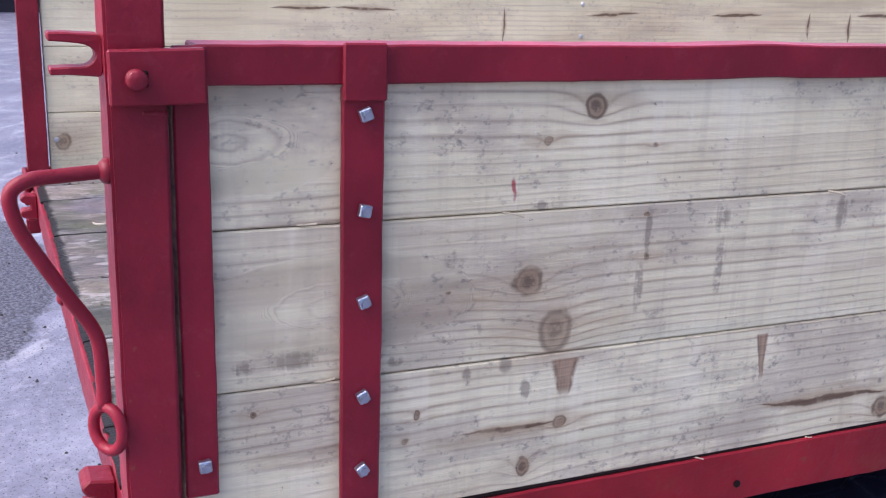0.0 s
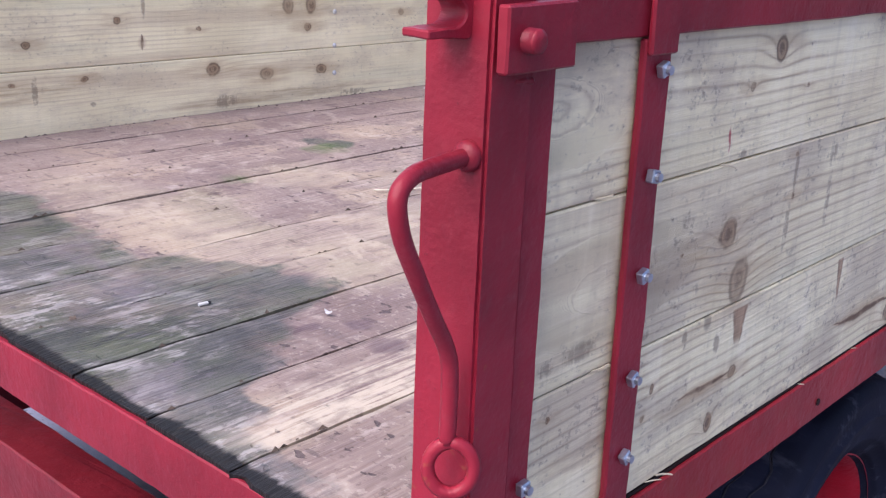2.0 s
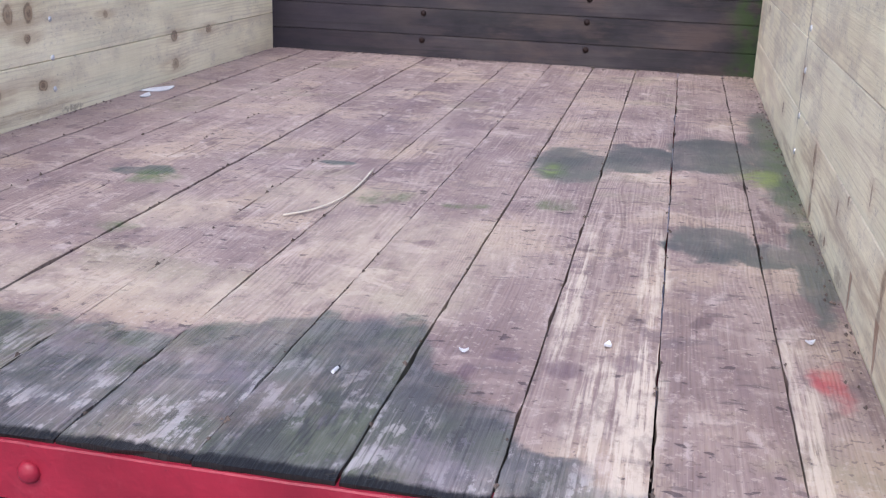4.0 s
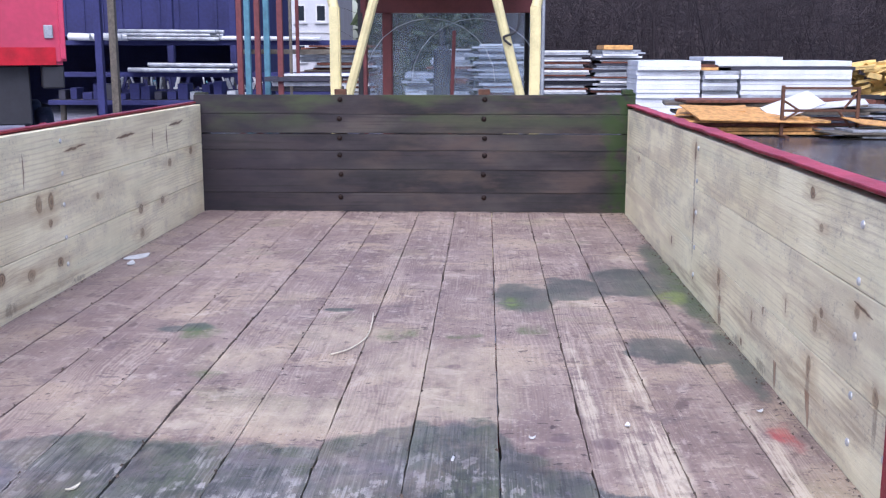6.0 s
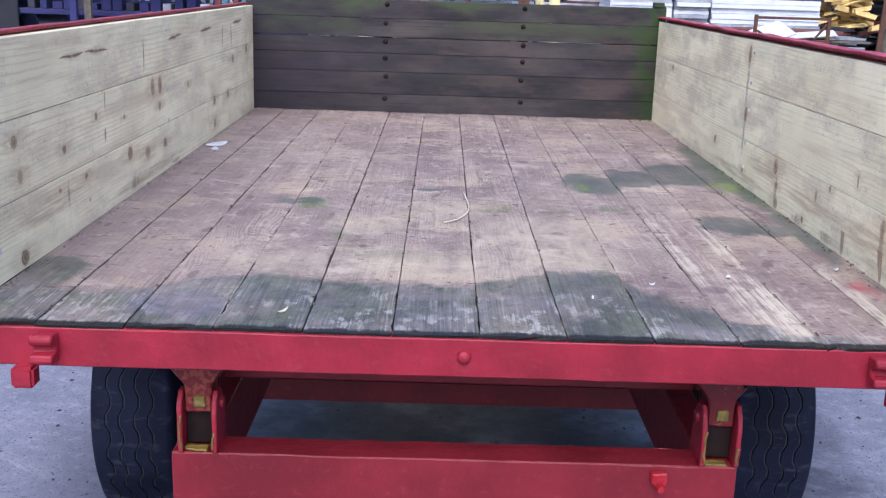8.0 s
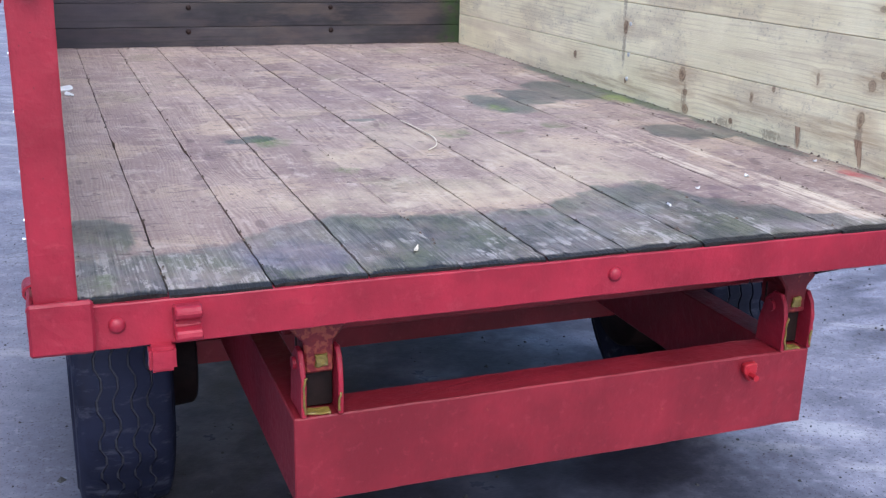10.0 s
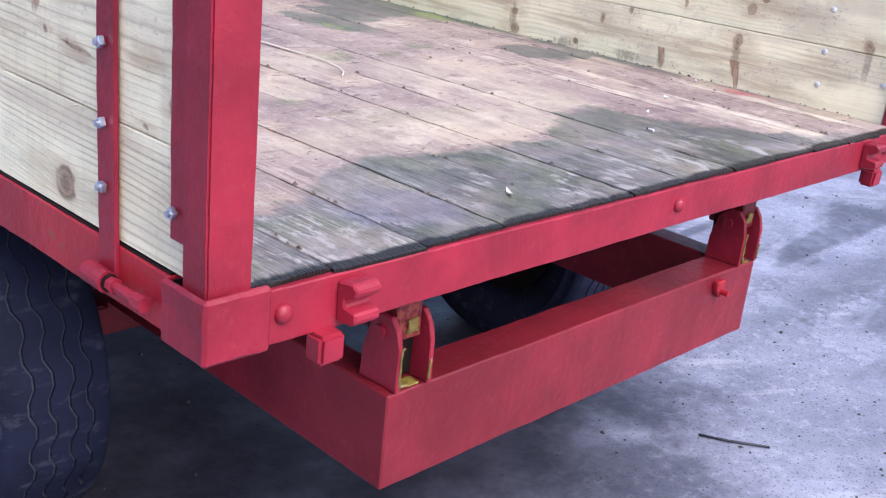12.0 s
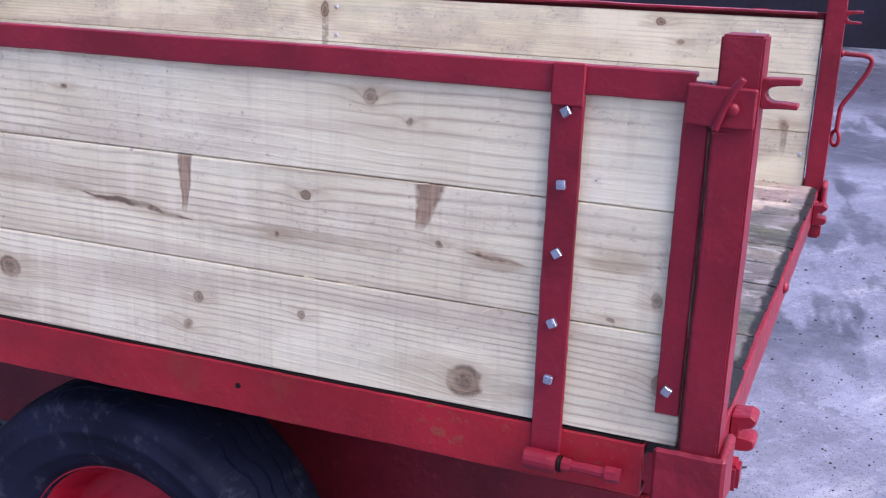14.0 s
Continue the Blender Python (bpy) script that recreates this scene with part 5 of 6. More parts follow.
MIX = [STEEL, WHITE, STEEL, PANEL_DARK, STEEL, RUSTY, WHITE, PANEL_DARK]
sheet_stack("sheet_stack", -1.97, -1.22, 29.02, 31.02, 0.08, 1.17, 0.082, MIX, "low stack of grey and brown sheets", "stack", 31, 0.20, 0.050)
sheet_stack("sheet_stack", -1.11, 0.01, 29.43, 31.43, 0.08, 1.79, 0.066, MIX, "ragged stack of brown and grey metal sheets", "stack", 32, 0.25, 0.050, (WHITE, 0.10, 1.02, 0.041))
sheet_stack("sheet_stack", 0.07, 1.65, 28.61, 30.61, 0.08, 1.91, 0.066, MIX, "ragged stack of grey and rusty metal sheets", "stack", 1, 0.25, 0.050, (WHITE, 0.10, 1.23, 0.061))
sheet_stack("sheet_stack", 1.82, 3.31, 29.23, 31.23, 0.08, 1.71, 0.061, MIX, "ragged stack of grey metal sheets and offcuts", "stack", 2, 0.25, 0.050, (WHITE, 0.00, 1.43, 0.061))
sheet_stack("sheet_stack", 3.46, 4.67, 29.02, 31.02, 0.08, 1.79, 0.057, [STEEL, PANEL_DARK, STEEL, RUSTY, WHITE, STEEL], "tall stack of dark and grey metal sheets", "stack", 3, 0.14, 0.060, (ORANGE, 0.20, 1.02, 0.123))
sheet_stack("panel_stack", 4.33, 5.99, 26.96, 29.96, 0.08, 1.49, 0.129, [PANEL], "neat stack of white insulated cladding panels", "stack", 4, 0.01, 0.004)
sheet_stack("panel_stack", 6.04, 6.95, 26.80, 29.80, 0.08, 1.23, 0.124, [PANEL, STEEL], "stack of pale grey cladding panels", "stack", 5, 0.02, 0.010)
sheet_stack("panel_stack", 7.05, 9.94, 26.96, 29.96, 0.08, 1.23, 0.124, [PANEL, STEEL, PANEL], "long stack of pale cladding panels", "stack", 6, 0.02, 0.006)
for x0, x1, z, h, m in ((5.46, 6.79, 1.30, 0.08, ORANGE), (5.39, 6.46, 1.39, 0.07, RUSTY), (6.46, 10.02, 1.30, 0.10, PANEL_DARK), (6.37, 9.91, 1.41, 0.14, PANEL), (6.06, 8.12, 1.55, 0.10, PANEL)):
    solid("cladding_sheet", box((x0, 27.0, z), (x1, 29.0, z + h), 0.006), m, "long cladding panel lying on top of the stacks", "panel", "loose panels")
sheet_stack("timber_pile", 4.86, 7.69, 21.6, 23.6, 0.04, 0.36, 0.075, [ORANGE, ORANGE, ORANGE, RUSTY], "low pile of orange sawn boards and offcuts", "pile", 7, 0.4, 0.1)
sheet_stack("timber_pile", 7.69, 9.57, 20.6, 21.6, 0.03, 0.16, 0.05, [STEEL, PANEL_DARK, BLUE, GREYWOOD, STEEL], "low heap of mixed metal offcuts", "pile", 8, 0.5, 0.15)
sheet_stack("timber_pile", 5.02, 9.89, 24.2, 25.4, 0.05, 0.62, 0.07, [GREYWOOD, STEEL, WHITE, PANEL_DARK, RUSTY], "heap of broken boards beside the panels", "pile", 9, 0.5, 0.12)


def foam_heap(x, y, n, seed, lo, hi, mat, label):
    """Broken blocks thrown in a heap."""
    r = random.Random(seed)
    st = thing("insulation_heap", (x, y, 0), label, "heap")
    for i in range(n):
        z = (i / n) * hi + lo
        w, d, h = r.uniform(0.3, 1.0), r.uniform(0.3, 0.7), r.uniform(0.06, 0.16)
        bm = box((-w / 2, -d / 2, -h / 2), (w / 2, d / 2, h / 2))
        for v in bm.verts:
            v.co = Vector([c * r.uniform(0.7, 1.1) for c in v.co])
        spread = 0.8 * (1 - 0.45 * i / n)
        m = Matrix.Translation((x + r.uniform(-spread, spread) * 1.4, y + r.uniform(-spread, spread), z * 0.92 + h / 2)) @ Euler((r.uniform(-0.2, 0.2), r.uniform(-0.35, 0.35), r.uniform(-0.5, 0.5))).to_matrix().to_4x4()
        bmesh.ops.transform(bm, verts=bm.verts, matrix=m)
        part("block", bm, mat if z > 0.55 else r.choice([PANEL_DARK, RUSTY, DARK]), st)


foam_heap(11.0, 28.4, 70, 3, 0.0, 1.55, FOAM, "heap of rubble topped with broken yellow insulation")
sheet_stack("dark_stack", 12.4, 17.5, 27.6, 30.0, 0.08, 1.5, 0.10, [PANEL_DARK, PANEL_DARK, RUSTY], "long stack of dark corrugated sheets", "stack", 10, 0.4, 0.03, (RUSTY, 0.0, 3.5, 0.12))
sheet_stack("dark_stack", 11.4, 15.5, 23.6, 25.0, 0.05, 0.55, 0.07, [PANEL_DARK, STEEL, RUSTY, PANEL_DARK], "low stack of dark sheets with rusty edges", "stack", 11, 0.4, 0.04, (STEEL, 0.2, 1.6, 0.04))


def bent_sheet(x, y, z, w, d, tip, mat, label):
    bm = bmesh.new()
    add_box(bm, (-w / 2, -d / 2, -0.012), (w / 2, d / 2, 0.012), 0.003)
    bmesh.ops.transform(bm, verts=bm.verts, matrix=Matrix.Translation((x, y, z)) @ Euler((radians(tip[0]), radians(tip[1]), radians(tip[2]))).to_matrix().to_4x4())
    return solid("loose_sheet", bm, mat, label, "sheet", "loose sheets")


bent_sheet(6.0, 21.9, 0.46, 2.5, 1.5, (9, 2, 8), ORANGE, "warped orange plywood sheet lying on the pile")
bent_sheet(5.4, 22.6, 0.50, 1.5, 0.9, (6, -4, -14), ORANGE, "orange board lying across the pile")
bent_sheet(8.7, 21.3, 0.30, 1.5, 0.7, (8, 6, 20), ORANGE, "short orange board lying on the heap")
bent_sheet(7.1, 22.2, 0.62, 1.2, 0.7, (22, -18, 15), PANEL, "bent white sheet leaning on the boards")
bent_sheet(8.0, 22.6, 0.62, 1.6, 0.6, (8, -6, -10), WHITE, "pale sheet lying on the timber pile")
bent_sheet(9.6, 20.9, 0.22, 1.6, 0.6, (4, 5, 12), STEEL, "bent grey sheet lying at the water's edge")


def trestle():
    """A frame of welded rusty bar with rails and braces, standing in the puddle."""
    y = 21.4
    st = thing("metal_stand", (7.45, y, 0), "rusty welded bar stand in the puddle", "stand")
    for x, top in ((6.66, 1.09), (8.24, 1.06)):
        part("leg", box((x - 0.035, y - 0.035, 0), (x + 0.035, y + 0.035, top), 0.004), RUST, st)
        part("foot", box((x - 0.04, y - 0.5, 0), (x + 0.04, y + 0.5, 0.05), 0.004), RUST, st)
    for z in (1.03, 0.56):
        part("rail", box((6.70, y - 0.028, z - 0.028), (8.20, y + 0.028, z + 0.028), 0.004), RUST, st)
    for a, b in (((6.70, 0.76), (7.00, 0.57)), ((7.00, 0.55), (6.70, 0.36)), ((7.84, 0.55), (8.20, 0.10)), ((7.95, 0.60), (8.20, 0.92))):
        part("brace", add_tube(bmesh.new(), [(a[0], y, a[1]), (b[0], y, b[1])], 0.026, 6), RUST, st)


trestle()
solid("timber_board", box((8.6, 17.4, 0), (11.6, 17.9, 0.06), 0.01), GREYWOOD, "wet grey board lying on the ground", "board")
wp = thing("fence_post", (7.45, 16.5, 0), "old grey timber post with a rusty stay", "post")
part("post", lumpy(cyl((7.52, 16.5, 0), (7.47, 16.5, 2.04), 0.062, 12, 0.055), 0.006, 14.0, 6, 2), GREYWOOD, wp)
part("cap", lumpy(box((7.395, 16.43, 2.04), (7.535, 16.57, 2.16), 0.02), 0.012, 20.0, 2), GREYWOOD, wp, "lichen-covered top of the post")
part("stay", prism([(7.30, 0.0), (7.39, 0.0), (7.45, 1.90), (7.37, 1.90)], 1, 16.38, 16.43, 0.006), RUST, wp)
part("wire", add_tube(bmesh.new(), [(7.35, 16.4, 1.05), (7.8, 16.42, 1.0), (12.0, 16.6, 0.9)], 0.008, 6), DARK, wp)


def machine():
    """A yellow-framed cab seen from behind, on a wheeled chassis."""
    y = 5.2
    st = thing("forklift_truck", (0.03, y + 1.6, 0), "yellow-framed forklift with a glazed cab", "forklift")
    body = part("body", box((-0.62, y - 0.1, 0.40), (0.68, y + 3.9, 1.08), 0.06, 3), YELLOW, st)
    part("engine_cover", box((-0.45, y + 1.75, 1.081), (0.50, y + 3.8, 1.30), 0.05, 3), DARK, body)
    for x in (-0.605, 0.672):
        part("cab_post", lumpy(box((x - 0.033, y - 0.03, 1.081), (x + 0.033, y + 0.04, 2.10), 0.010, 2), 0.003, 6.0, 6, 2), YELLOW, st)
        part("rear_post", box((x - 0.02, y + 1.40, 1.081), (x + 0.02, y + 1.45, 2.42), 0.006, 2), DARK, st)
    bow = smooth_path([(0.672, y, 2.08), (0.69, y + 0.02, 2.16), (0.67, y + 0.05, 2.26), (0.60, y + 0.08, 2.36)])
    part("roof_bow", add_tube(bmesh.new(), bow, 0.033, 8), YELLOW, st, smooth=True)
    part("roof_bow", add_tube(bmesh.new(), [(2 * 0.033 - p.x, p.y, p.z) for p in bow], 0.033, 8), YELLOW, st, smooth=True)
    for a, b in (((-0.555, 1.50), (-0.33, 2.20)), ((0.615, 1.46), (0.41, 2.20))):
        part("guard_bar", add_tube(bmesh.new(), [(a[0] * 1.06 - b[0] * 0.06, y - 0.05, 1.35), (b[0], y - 0.05, b[1])], 0.030, 8), YELLOW, st)
    part("roof", box((-0.66, y + 0.06, 2.37), (0.74, y + 1.6, 2.44), 0.03, 2), MAROON, st)
    part("header", box((-0.60, y + 1.38, 2.10), (0.72, y + 1.46, 2.36), 0.008), MAROON, st)
    part("window_post", box((-0.435, y + 1.38, 1.081), (-0.358, y + 1.46, 2.099), 0.008), MAROON, st)
    part("window_post", box((-0.575, y + 1.30, 1.081), (-0.545, y + 1.36, 2.36), 0.006), MAROON, st)
    part("window_post", box((0.735, y + 0.5, 1.081), (0.76, y + 0.54, 2.36), 0.006), STEEL, st)
    for x0, x1 in ((-0.357, 0.715), (-0.54, -0.437)):
        pane = part("window_pane", box((x0, y + 1.40, 1.30), (x1, y + 1.406, 2.098), 0.001), GLASS, st, "cab glazing with a painted sky-blue veil")
        pane.visible_shadow = False
    # Thin arcs added to draw the faint arched reflection on the glazing.
    for k in range(2):
        x = 0.03 + k * 0.36
        arc = [(x + 0.50 * math.cos(a) - 0.1, y + 1.37, 1.58 + 0.48 * math.sin(a)) for a in (math.pi * i / 12 for i in range(13))]
        part("hood_bow", add_tube(bmesh.new(), arc, 0.003, 6), STEEL, st)
    ey = y + 3.2
    ex = cyl((-0.05, ey, 1.30), (-0.05, ey, 1.82), 0.082, 16)
    add_cyl(ex, (-0.05, ey, 1.82), (-0.05, ey, 1.86), 0.082, 16, 0.035)
    add_cyl(ex, (-0.05, ey, 1.86), (-0.05, ey, 2.02), 0.032, 10)
    part("exhaust", ex, DARK, st)
    part("control_lever", cyl((0.10, y + 0.9, 1.08), (0.13, y + 0.95, 1.96), 0.014, 8), MAROON, st)
    part("hydraulic_hose", add_tube(bmesh.new(), smooth_path([(0.52, y - 0.10, 1.85), (0.47, y - 0.09, 1.90), (0.55, y - 0.09, 1.94), (0.57, y - 0.09, 2.05)]), 0.008, 6), DARK, st, smooth=True)
    for x in (-0.68, 0.52):
        for yy in (y + 0.45, y + 3.2):
            w = part("wheel", lathe([(0.0, 0.2), (0.02, 0.36), (0.05, 0.4), (0.17, 0.4), (0.2, 0.36), (0.22, 0.2)], (x, yy, 0.4), 28), RUBBER, st, smooth=True)
            part("rim", lathe([(0.03, 0.2), (0.05, 0.12), (0.05, 0.0)], (x, yy, 0.4), 20), YELLOW, w)
            part("rim", lathe([(0.19, 0.2), (0.17, 0.12), (0.17, 0.0)], (x, yy, 0.4), 20), YELLOW, w)


machine()


def rack():
    """Cantilever rack: uprights with long tubes and profiles lying on its arms."""
    st = thing("steel_rack", (-6.0, 23, 0), "tall storage rack with maroon and blue uprights", "rack")
    for x, y, w, m in ((-4.85, 21.06, 0.115, MAROON), (-4.85, 21.82, 0.120, BLUE), (-4.47, 21.06, 0.115, MAROON), (-4.43, 21.82, 0.120, BLUE), (-3.99, 21.06, 0.115, MAROON), (-3.77, 21.06, 0.060, GREYWOOD), (-3.69, 21.44, 0.070, MAROON), (-8.69, 23.34, 0.160, NAVY), (-8.35, 23.34, 0.160, GREYWOOD), (-7.66, 25.62, 0.160, NAVY), (-6.05, 25.62, 0.160, NAVY)):
        part("upright", box((x - w / 2, y - w / 2, 0), (x + w / 2, y + w / 2, 5.6), 0.006), m, st)
    part("beam", box((-5.00, 21.9, 1.74), (-2.82, 22.02, 1.84), 0.006), GREYWOOD, st)
    for z in (1.94, 1.18, 0.5):
        part("beam", box((-10.4, 24.3, z), (-2.6, 24.45, z + 0.12), 0.006), NAVY, st)
    return st


rack()


def tube_bundle(x0, x1, y, z, n, r, mat, label):
    st = thing("tube_bundle", ((x0 + x1) / 2, y, z), label, "tubes", "long bundles on the rack")
    rr = random.Random(int(x0 * 100) + int(z * 1000))
    for i in range(n):
        a, b = x0 + rr.uniform(-0.15, 0.15), x1 + rr.uniform(-0.2, 0.2)
        yy, zz = y - (i % 3) * r * 2.05, z + r + (i // 3) * r * 1.9
        part("tube", cyl((a, yy, zz), (b, yy, zz - 0.02), r, 10), mat, st)


tube_bundle(-9.63, -8.96, 24.28, 2.062, 3, 0.085, WHITE, "bundle of white plastic pipes on the rack")
tube_bundle(-8.83, -8.41, 24.28, 2.062, 3, 0.085, WHITE, "short white pipes on the rack")
tube_bundle(-8.37, -6.06, 24.28, 2.062, 9, 0.045, STEEL, "bundle of galvanised tubes on the rack")
tube_bundle(-6.04, -3.76, 24.28, 2.062, 2, 0.050, WHITE, "bundle of thin white profiles on the rack")
tube_bundle(-8.25, -5.83, 24.28, 1.302, 3, 0.055, STEEL, "bundle of bright metal tubes on the rack")
tube_bundle(-7.80, -5.72, 24.28, 1.430, 3, 0.050, STEEL, "bundle of pale tubes on the rack")
sheet_stack("timber_pile", -4.12, -2.91, 21.0, 21.8, 0.08, 1.28, 0.09, [NAVY, PANEL_DARK, NAVY, STEEL, NAVY], "stack of dark blue crates and offcuts", "pile", 21, 0.3, 0.05, (WHITE, 0.2, 1.6, 0.05))
sheet_stack("sheet_stack", -4.13, -2.53, 25.0, 26.0, 0.08, 1.9, 0.06, [GREYWOOD, STEEL, RUSTY, WHITE], "stack of grey and brown boards behind the rack", "stack", 22, 0.3, 0.04)

def clutter():
    """Boxes and offcuts stored low in the rack."""
    rr = random.Random(4)
    for i in range(26):
        x = -10.1 + i * 0.30 + rr.uniform(-0.03, 0.03)
        w, h = rr.uniform(0.16, 0.27), rr.uniform(0.10, 0.45)
        solid("storage_box", box((x - w / 2, 24.5, 0.62), (x + w / 2, 25.0, 0.62 + h), 0.012), rr.choice([NAVY, PANEL_DARK, NAVY, STEEL, NAVY, WHITE, PANEL_DARK]), "scuffed box standing on the lower rack beam", "box", "boxes in the rack")
    solid("rack_shelf", box((-10.4, 24.46, 0.58), (-2.6, 25.1, 0.619), 0.004), GREYWOOD, "grey plank shelf in the steel rack", "shelf")
    for x in (-10.2, -6.5, -2.8):
        solid("shelf_leg", box((x - 0.06, 24.7, 0), (x + 0.06, 24.8, 0.579), 0.005), GREYWOOD, "short timber leg under the shelf", "leg", "shelf legs")


clutter()


def offcuts():
    """Narrow pale and dark pieces stood up in the rack."""
    rr = random.Random(14)
    for i in range(170):
        x, y = rr.uniform(-9.3, -2.9), rr.uniform(25.25, 25.6)
        w, h = rr.uniform(0.02, 0.10), rr.uniform(0.10, 0.55)
        bm = box((-w / 2, -0.02, 0), (w / 2, 0.02, h), 0.002)
        bmesh.ops.transform(bm, verts=bm.verts, matrix=Matrix.Translation((x, y, 0.75)) @ Euler((0, rr.uniform(-0.4, 0.4), 0)).to_matrix().to_4x4())
        part("offcut", bm, rr.choice([WHITE, STEEL, NAVY, PANEL_DARK, BLUE, STEEL, NAVY]), OFFCUTS)


OFFCUTS = thing("offcut_crate", (-6.1, 25.4, 0), "crate of pale and dark metal offcuts stood on end", "crate")
part("crate_board", box((-9.5, 25.14, 0.0), (-2.7, 25.18, 0.86), 0.004), NAVY, OFFCUTS)
part("crate_board", box((-9.5, 25.70, 0.0), (-2.7, 25.74, 0.86), 0.004), NAVY, OFFCUTS)
part("crate_floor", box((-9.5, 25.19, 0.70), (-2.7, 25.69, 0.749), 0.003), NAVY, OFFCUTS)
offcuts()


def shed(name, x0, x1, y0, y1, h, label, facing, skin):
    """A dark clad shed with ribs, an open front and a shallow roof."""
    st = thing(name, ((x0 + x1) / 2, (y0 + y1) / 2, 0), label, "shed")
    t = 0.15
    part("wall", box((x0, y1 - t, 0), (x1, y1, h)), skin, st)
    part("wall", box((x0, y0, 0), (x0 + t, y1 - t, h)), skin, st)
    part("wall", box((x1 - t, y0, 0), (x1, y1 - t, h)), skin, st)
    if facing == "y":
        part("front_panel", box((x0 + t, y0, h * 0.42), (x1 - t, y0 + t, h)), skin, st)
        n = int((x1 - x0) / 0.5)
        for i in range(1, n):
            x = x0 + (x1 - x0) * i / n
            part("rib", box((x - 0.03, y0 - 0.03, h * 0.42), (x + 0.03, y0 - 0.001, h), 0.004), skin, st)
    else:
        part("front_panel", box((x0 + t, y0, 0), (x1 - t, y0 + t, h)), skin, st)
    part("roof", prism([(x0 - 0.3, h), (x1 + 0.3, h), ((x0 + x1) / 2, h + 1.2)], 1, y0 - 0.3, y1 + 0.3), SLATE, st)
    return st


shed("open_shed", -16.5, -6.3, 27.0, 35.0, 5.2, "dark navy open-fronted storage shed", "y", NAVY)
shed("yard_shed", -40.0, -26.0, -14.0, 16.0, 5.0, "long dark shed across the yard", "x", SHED_DARK)
shed("yard_shed", 21.0, 30.0, -16.0, 9.0, 4.2, "dark shed beyond the yard", "x", SHED_DARK)


def truck():
    """A box lorry standing at an angle to the rack."""
    st = thing("red_lorry", (-6.9, 14, 0), "red box lorry parked beside the rack", "lorry")
    turn = Matrix.Translation((-5.42, 13, 0)) @ Matrix.Rotation(radians(26), 4, "Z") @ Matrix.Translation((4.52, -10, 0))

    def put(name, bm, mat, over, smooth=False):
        bmesh.ops.transform(bm, verts=bm.verts, matrix=turn)
        return part(name, bm, mat, over, "", smooth)

    put("box_body", box((-7.0, 10.0, 1.62), (-4.52, 15.0, 4.0), 0.05, 2), TRUCK, st)
    put("lower_band", box((-7.0, 9.985, 1.62), (-4.66, 9.999, 1.86), 0.002), RED_RIM, st)
    put("corner_rail", box((-4.60, 9.95, 1.70), (-4.53, 9.998, 3.9), 0.008), TRUCK, st)
    put("tail_lamp", box((-4.80, 9.96, 1.98), (-4.68, 9.998, 2.16), 0.01), STEEL, st)
    put("chassis", box((-6.6, 10.2, 0.8), (-5.0, 14.8, 1.619), 0.02), DARK, st)
    put("mudguard", box((-4.85, 10.05, 1.30), (-4.56, 10.4, 1.615), 0.02), DARK, st)
    for x in (-6.95, -4.95):
        for y in (11.0, 13.8):
            w = put("wheel", lathe([(0.0, 0.25), (0.02, 0.45), (0.06, 0.5), (0.22, 0.5), (0.26, 0.45), (0.28, 0.25)], (x, y, 0.5), 28), RUBBER, st, True)
            put("rim", lathe([(0.25, 0.25), (0.2, 0.15), (0.2, 0.0)], (x, y, 0.5), 20), STEEL, w)


truck()


def house():
    st = thing("white_house", (-11, 62, 0), "two-storey white rendered house with small windows", "house")
    x0, x1, y0, y1, h = -15.5, -8.0, 58.0, 66.0, 6.6
    wall = part("wall", box((x0, y0, 0), (x1, y1, h)), RENDERED, st)
    part("roof", prism([(y0 - 0.4, h), (y1 + 0.4, h), ((y0 + y1) / 2, h + 2.6)], 0, x0 - 0.2, x1 + 0.2), SLATE, st)
    for x in (-14.2, -12.8, -11.3, -9.9, -8.75):
        for z in (1.2, 3.35):
            w = part("window", box((x - 0.30, y0 - 0.03, z), (x + 0.30, y0 - 0.001, z + 0.95), 0.004), WHITE, wall)
            part("pane", box((x - 0.22, y0 - 0.045, z + 0.08), (x + 0.22, y0 - 0.031, z + 0.87), 0.002), WINDOW, w)
            part("sill", box((x - 0.38, y0 - 0.12, z - 0.09), (x + 0.38, y0 - 0.001, z - 0.005), 0.004), RENDERED, w)
    part("string_course", box((x0, y0 - 0.05, 2.75), (x1, y0 - 0.001, 2.87), 0.003), RENDERED, st)


house()


def bank():
    """A rising bank behind the yard."""
    bm = bmesh.new()
    n, m = 70, 16
    grid = []
    for i in range(n):
        x = -70 + 200 * i / (n - 1)
        row = []
        for j in range(m):
            v = j / (m - 1)
            yy = 34 + 60 * v + (-12 if x > 10 else 0) * 0.0
            zz = 30 * v ** 1.1 * min(1.0, max(0.02, (x + 8) / 10)) + 1.4 * noise.noise((x * 0.1, yy * 0.1, 0.0)) * v
            row.append(bm.verts.new((x, yy, zz - 0.05)))
        grid.append(row)
    for i in range(n - 1):
        for j in range(m - 1):
            bm.faces.new((grid[i][j], grid[i + 1][j], grid[i + 1][j + 1], grid[i][j + 1])).smooth = True
    k = Mat("leaf_litter_bank", 0.95)
    a = k.noise(scale=0.35, detail=5)
    k.color(k.mix(a.ramp(0.35, 0.65), (0.018, 0.014, 0.019), (0.052, 0.037, 0.040)))
    solid("bank", bm, k.m, "brown leaf-strewn wooded bank behind the yard", "bank", kind="structure")


bank()


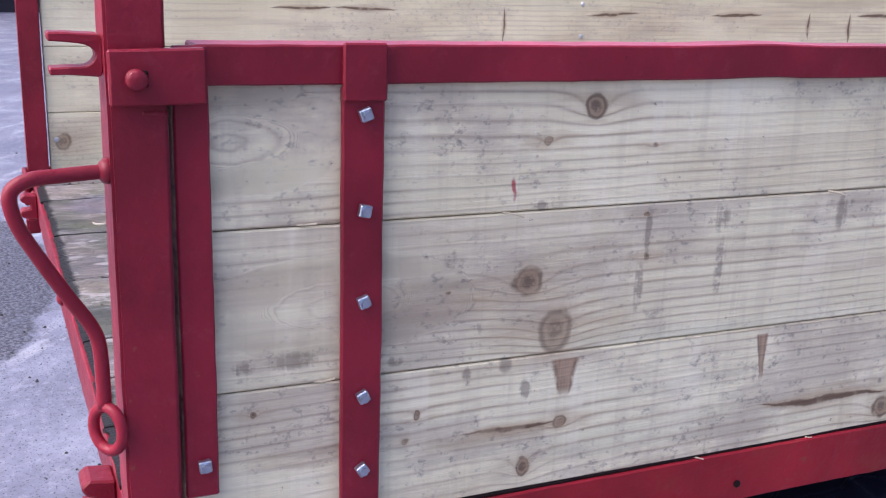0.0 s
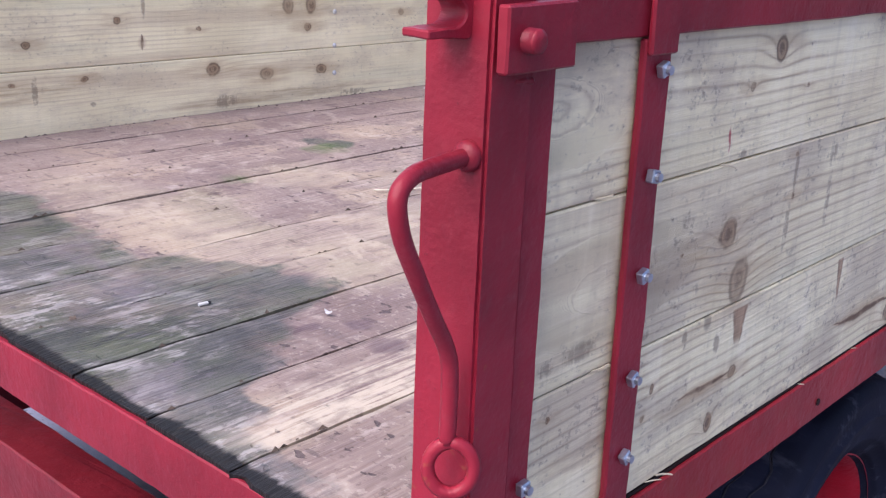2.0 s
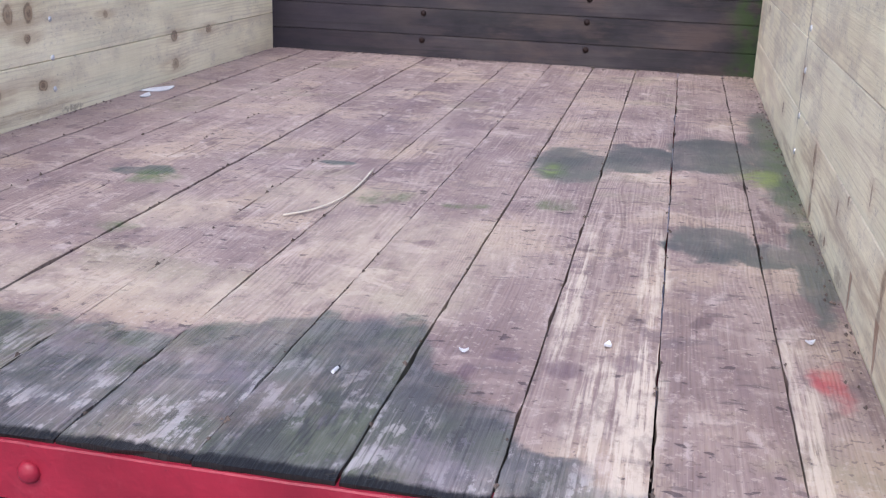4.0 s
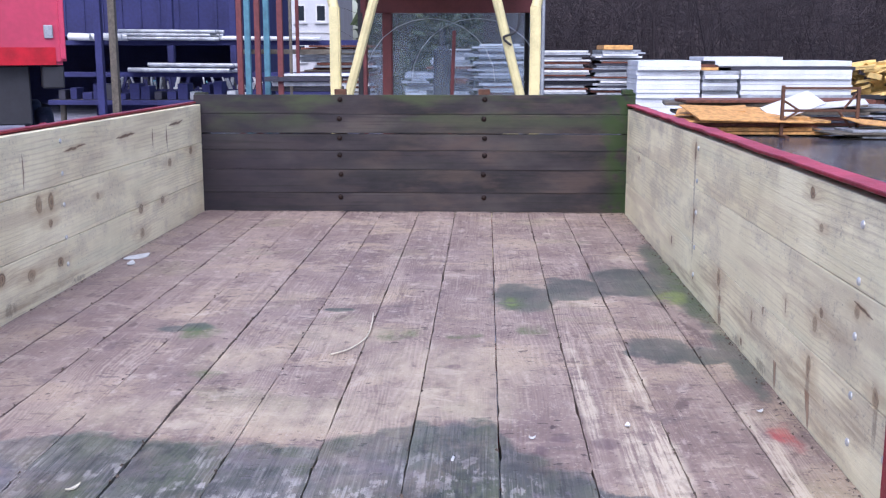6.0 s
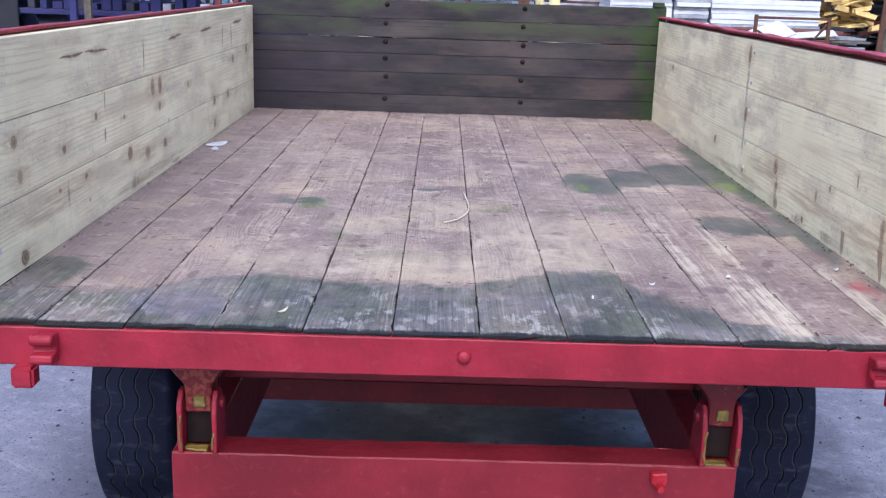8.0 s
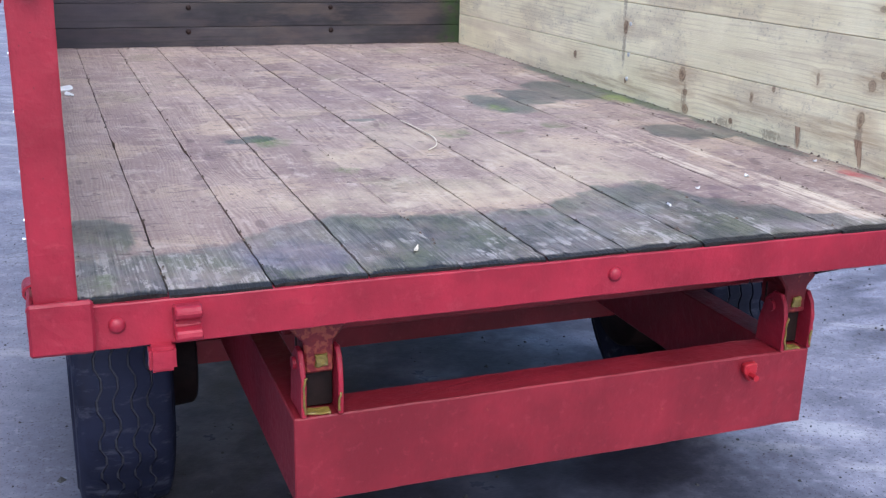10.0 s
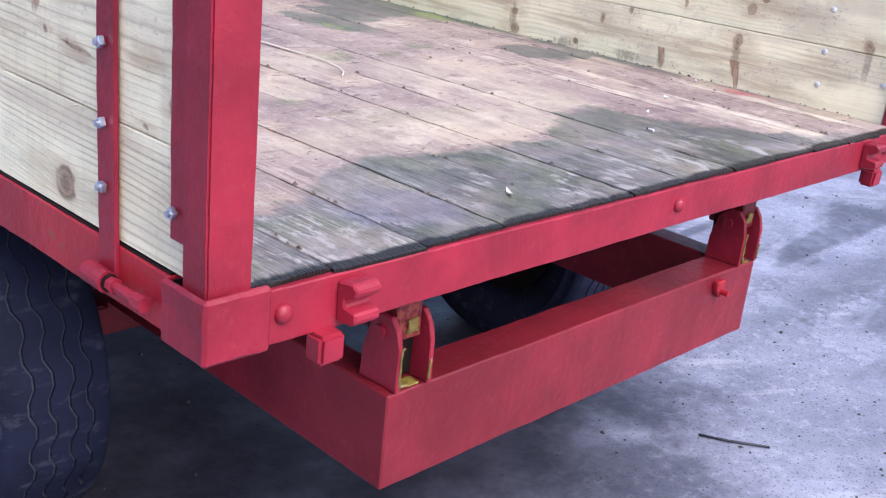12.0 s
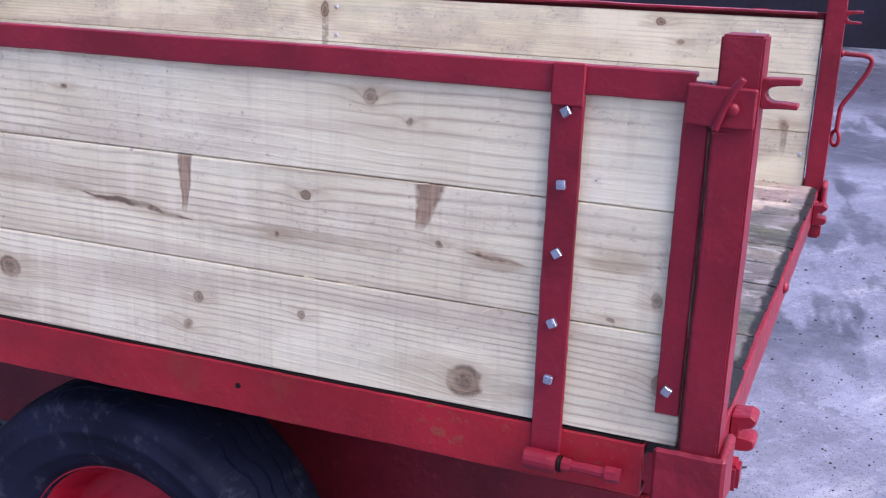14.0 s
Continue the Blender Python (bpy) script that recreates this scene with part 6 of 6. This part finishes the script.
def thicket():
    """Bare winter scrub: thousands of thin upright branching stems on the bank."""
    rng = np.random.default_rng(11)
    verts, faces = [], []

    def twig(p, q, r0, r1):
        d = np.subtract(q, p)
        side = np.cross(d, (0.3, 1.0, 0.2))
        side = side / (np.linalg.norm(side) + 1e-6)
        i = len(verts)
        for c, r in ((p, r0), (q, r1)):
            for s in (-1, 1):
                verts.append(tuple(np.add(c, side * s * r)))
            verts.append(tuple(np.add(c, (0, -r, 0))))
        faces.append((i, i + 2, i + 5, i + 3))
        faces.append((i + 2, i + 1, i + 4, i + 5))

    for n in range(3000):
        v = rng.uniform(0, 1) ** 1.6
        y = 32.5 + 26 * v
        x = rng.uniform(-2.5, 42) if n % 3 else rng.uniform(0, 26)
        z = 30 * (max(0, y - 34) / 60) ** 1.1 * min(1.0, max(0.02, (x + 8) / 10)) * 0.95
        h = rng.uniform(1.2, 5.5)
        p = (x, y, z)
        bend = rng.normal(0, 0.28, 2)
        q = (x + bend[0] * h, y + bend[1] * h, z + h)
        r0 = float(rng.gamma(1.6, 0.011)) + 0.006
        twig(p, q, r0, 0.006)
        for b in range(int(rng.integers(9, 16))):
            f = rng.uniform(0.12, 0.95)
            a = np.add(p, np.multiply(np.subtract(q, p), f))
            l = h * rng.uniform(0.12, 0.38)
            e = (a[0] + rng.normal(0, 0.7) * l, a[1] + rng.normal(0, 0.35) * l, a[2] + rng.uniform(-0.1, 0.9) * l)
            twig(tuple(a), e, 0.014, 0.004)
            if rng.uniform() < 0.6:
                e2 = (e[0] + rng.normal(0, 0.3), e[1] + rng.normal(0, 0.2), e[2] + rng.uniform(-0.1, 0.5))
                twig(e, e2, 0.007, 0.003)
    me = bpy.data.meshes.new("thicket")
    me.from_pydata(verts, [], faces)
    k = Mat("bare_twigs", 0.9)
    k.color(k.mix(k.island, (0.018, 0.014, 0.020), (0.052, 0.039, 0.047)))
    me.materials.append(k.m)
    tagged(new("thicket", me), "tangle of bare brown winter scrub on the bank", "scrub", kind="stuff")


thicket()


def evergreen(x, y, h, w, seed):
    """A dark tree: trunk, limbs and a crown of many small leaf clumps."""
    rng = np.random.default_rng(seed)
    st = thing("tree", (x, y, 0), "dark evergreen tree behind the yard", "tree", "evergreen trees")
    trunk = cyl((x, y, 0), (x, y, h * 0.8), 0.22, 10, 0.06)
    for k in range(9):
        a, z = rng.uniform(0, 6.28), h * rng.uniform(0.25, 0.75)
        add_cyl(trunk, (x, y, z), (x + w * 0.7 * math.cos(a), y + w * 0.7 * math.sin(a), z + h * 0.12), 0.06, 6, 0.02)
    part("trunk", trunk, GREYWOOD, st)
    verts, faces = [], []
    for n in range(2600):
        z = rng.uniform(0.12, 1.0)
        rad = w * math.sin(min(1.0, (1.05 - z) * 1.4) * 1.57) * rng.uniform(0.35, 1.0) * (1 + 0.25 * math.sin(5 * z + seed))
        a = rng.uniform(0, 6.28)
        c = np.array((x + rad * math.cos(a), y + rad * math.sin(a), h * z))
        i = len(verts)
        for k in range(4):
            verts.append(tuple(c + rng.normal(0, 0.16, 3)))
        faces += [(i, i + 1, i + 2), (i, i + 2, i + 3)]
    me = bpy.data.meshes.new("crown")
    me.from_pydata(verts, [], faces)
    me.materials.append(LEAF)
    ob = new("crown", me)
    ob.parent = st
    ob.matrix_parent_inverse = Matrix.Translation(-PLACE[st.name])


kl = Mat("dark_leaves", 0.6)
kl.color(kl.mix(kl.island, (0.018, 0.034, 0.018), (0.06, 0.085, 0.04)))
LEAF = kl.m
for x, y, h, w, sd in ((-0.9, 33, 4.0, 1.7, 2), (-3.6, 46, 6.0, 2.2, 3), (-22, 50, 9, 3.2, 4)):
    evergreen(x, y, h, w, sd)
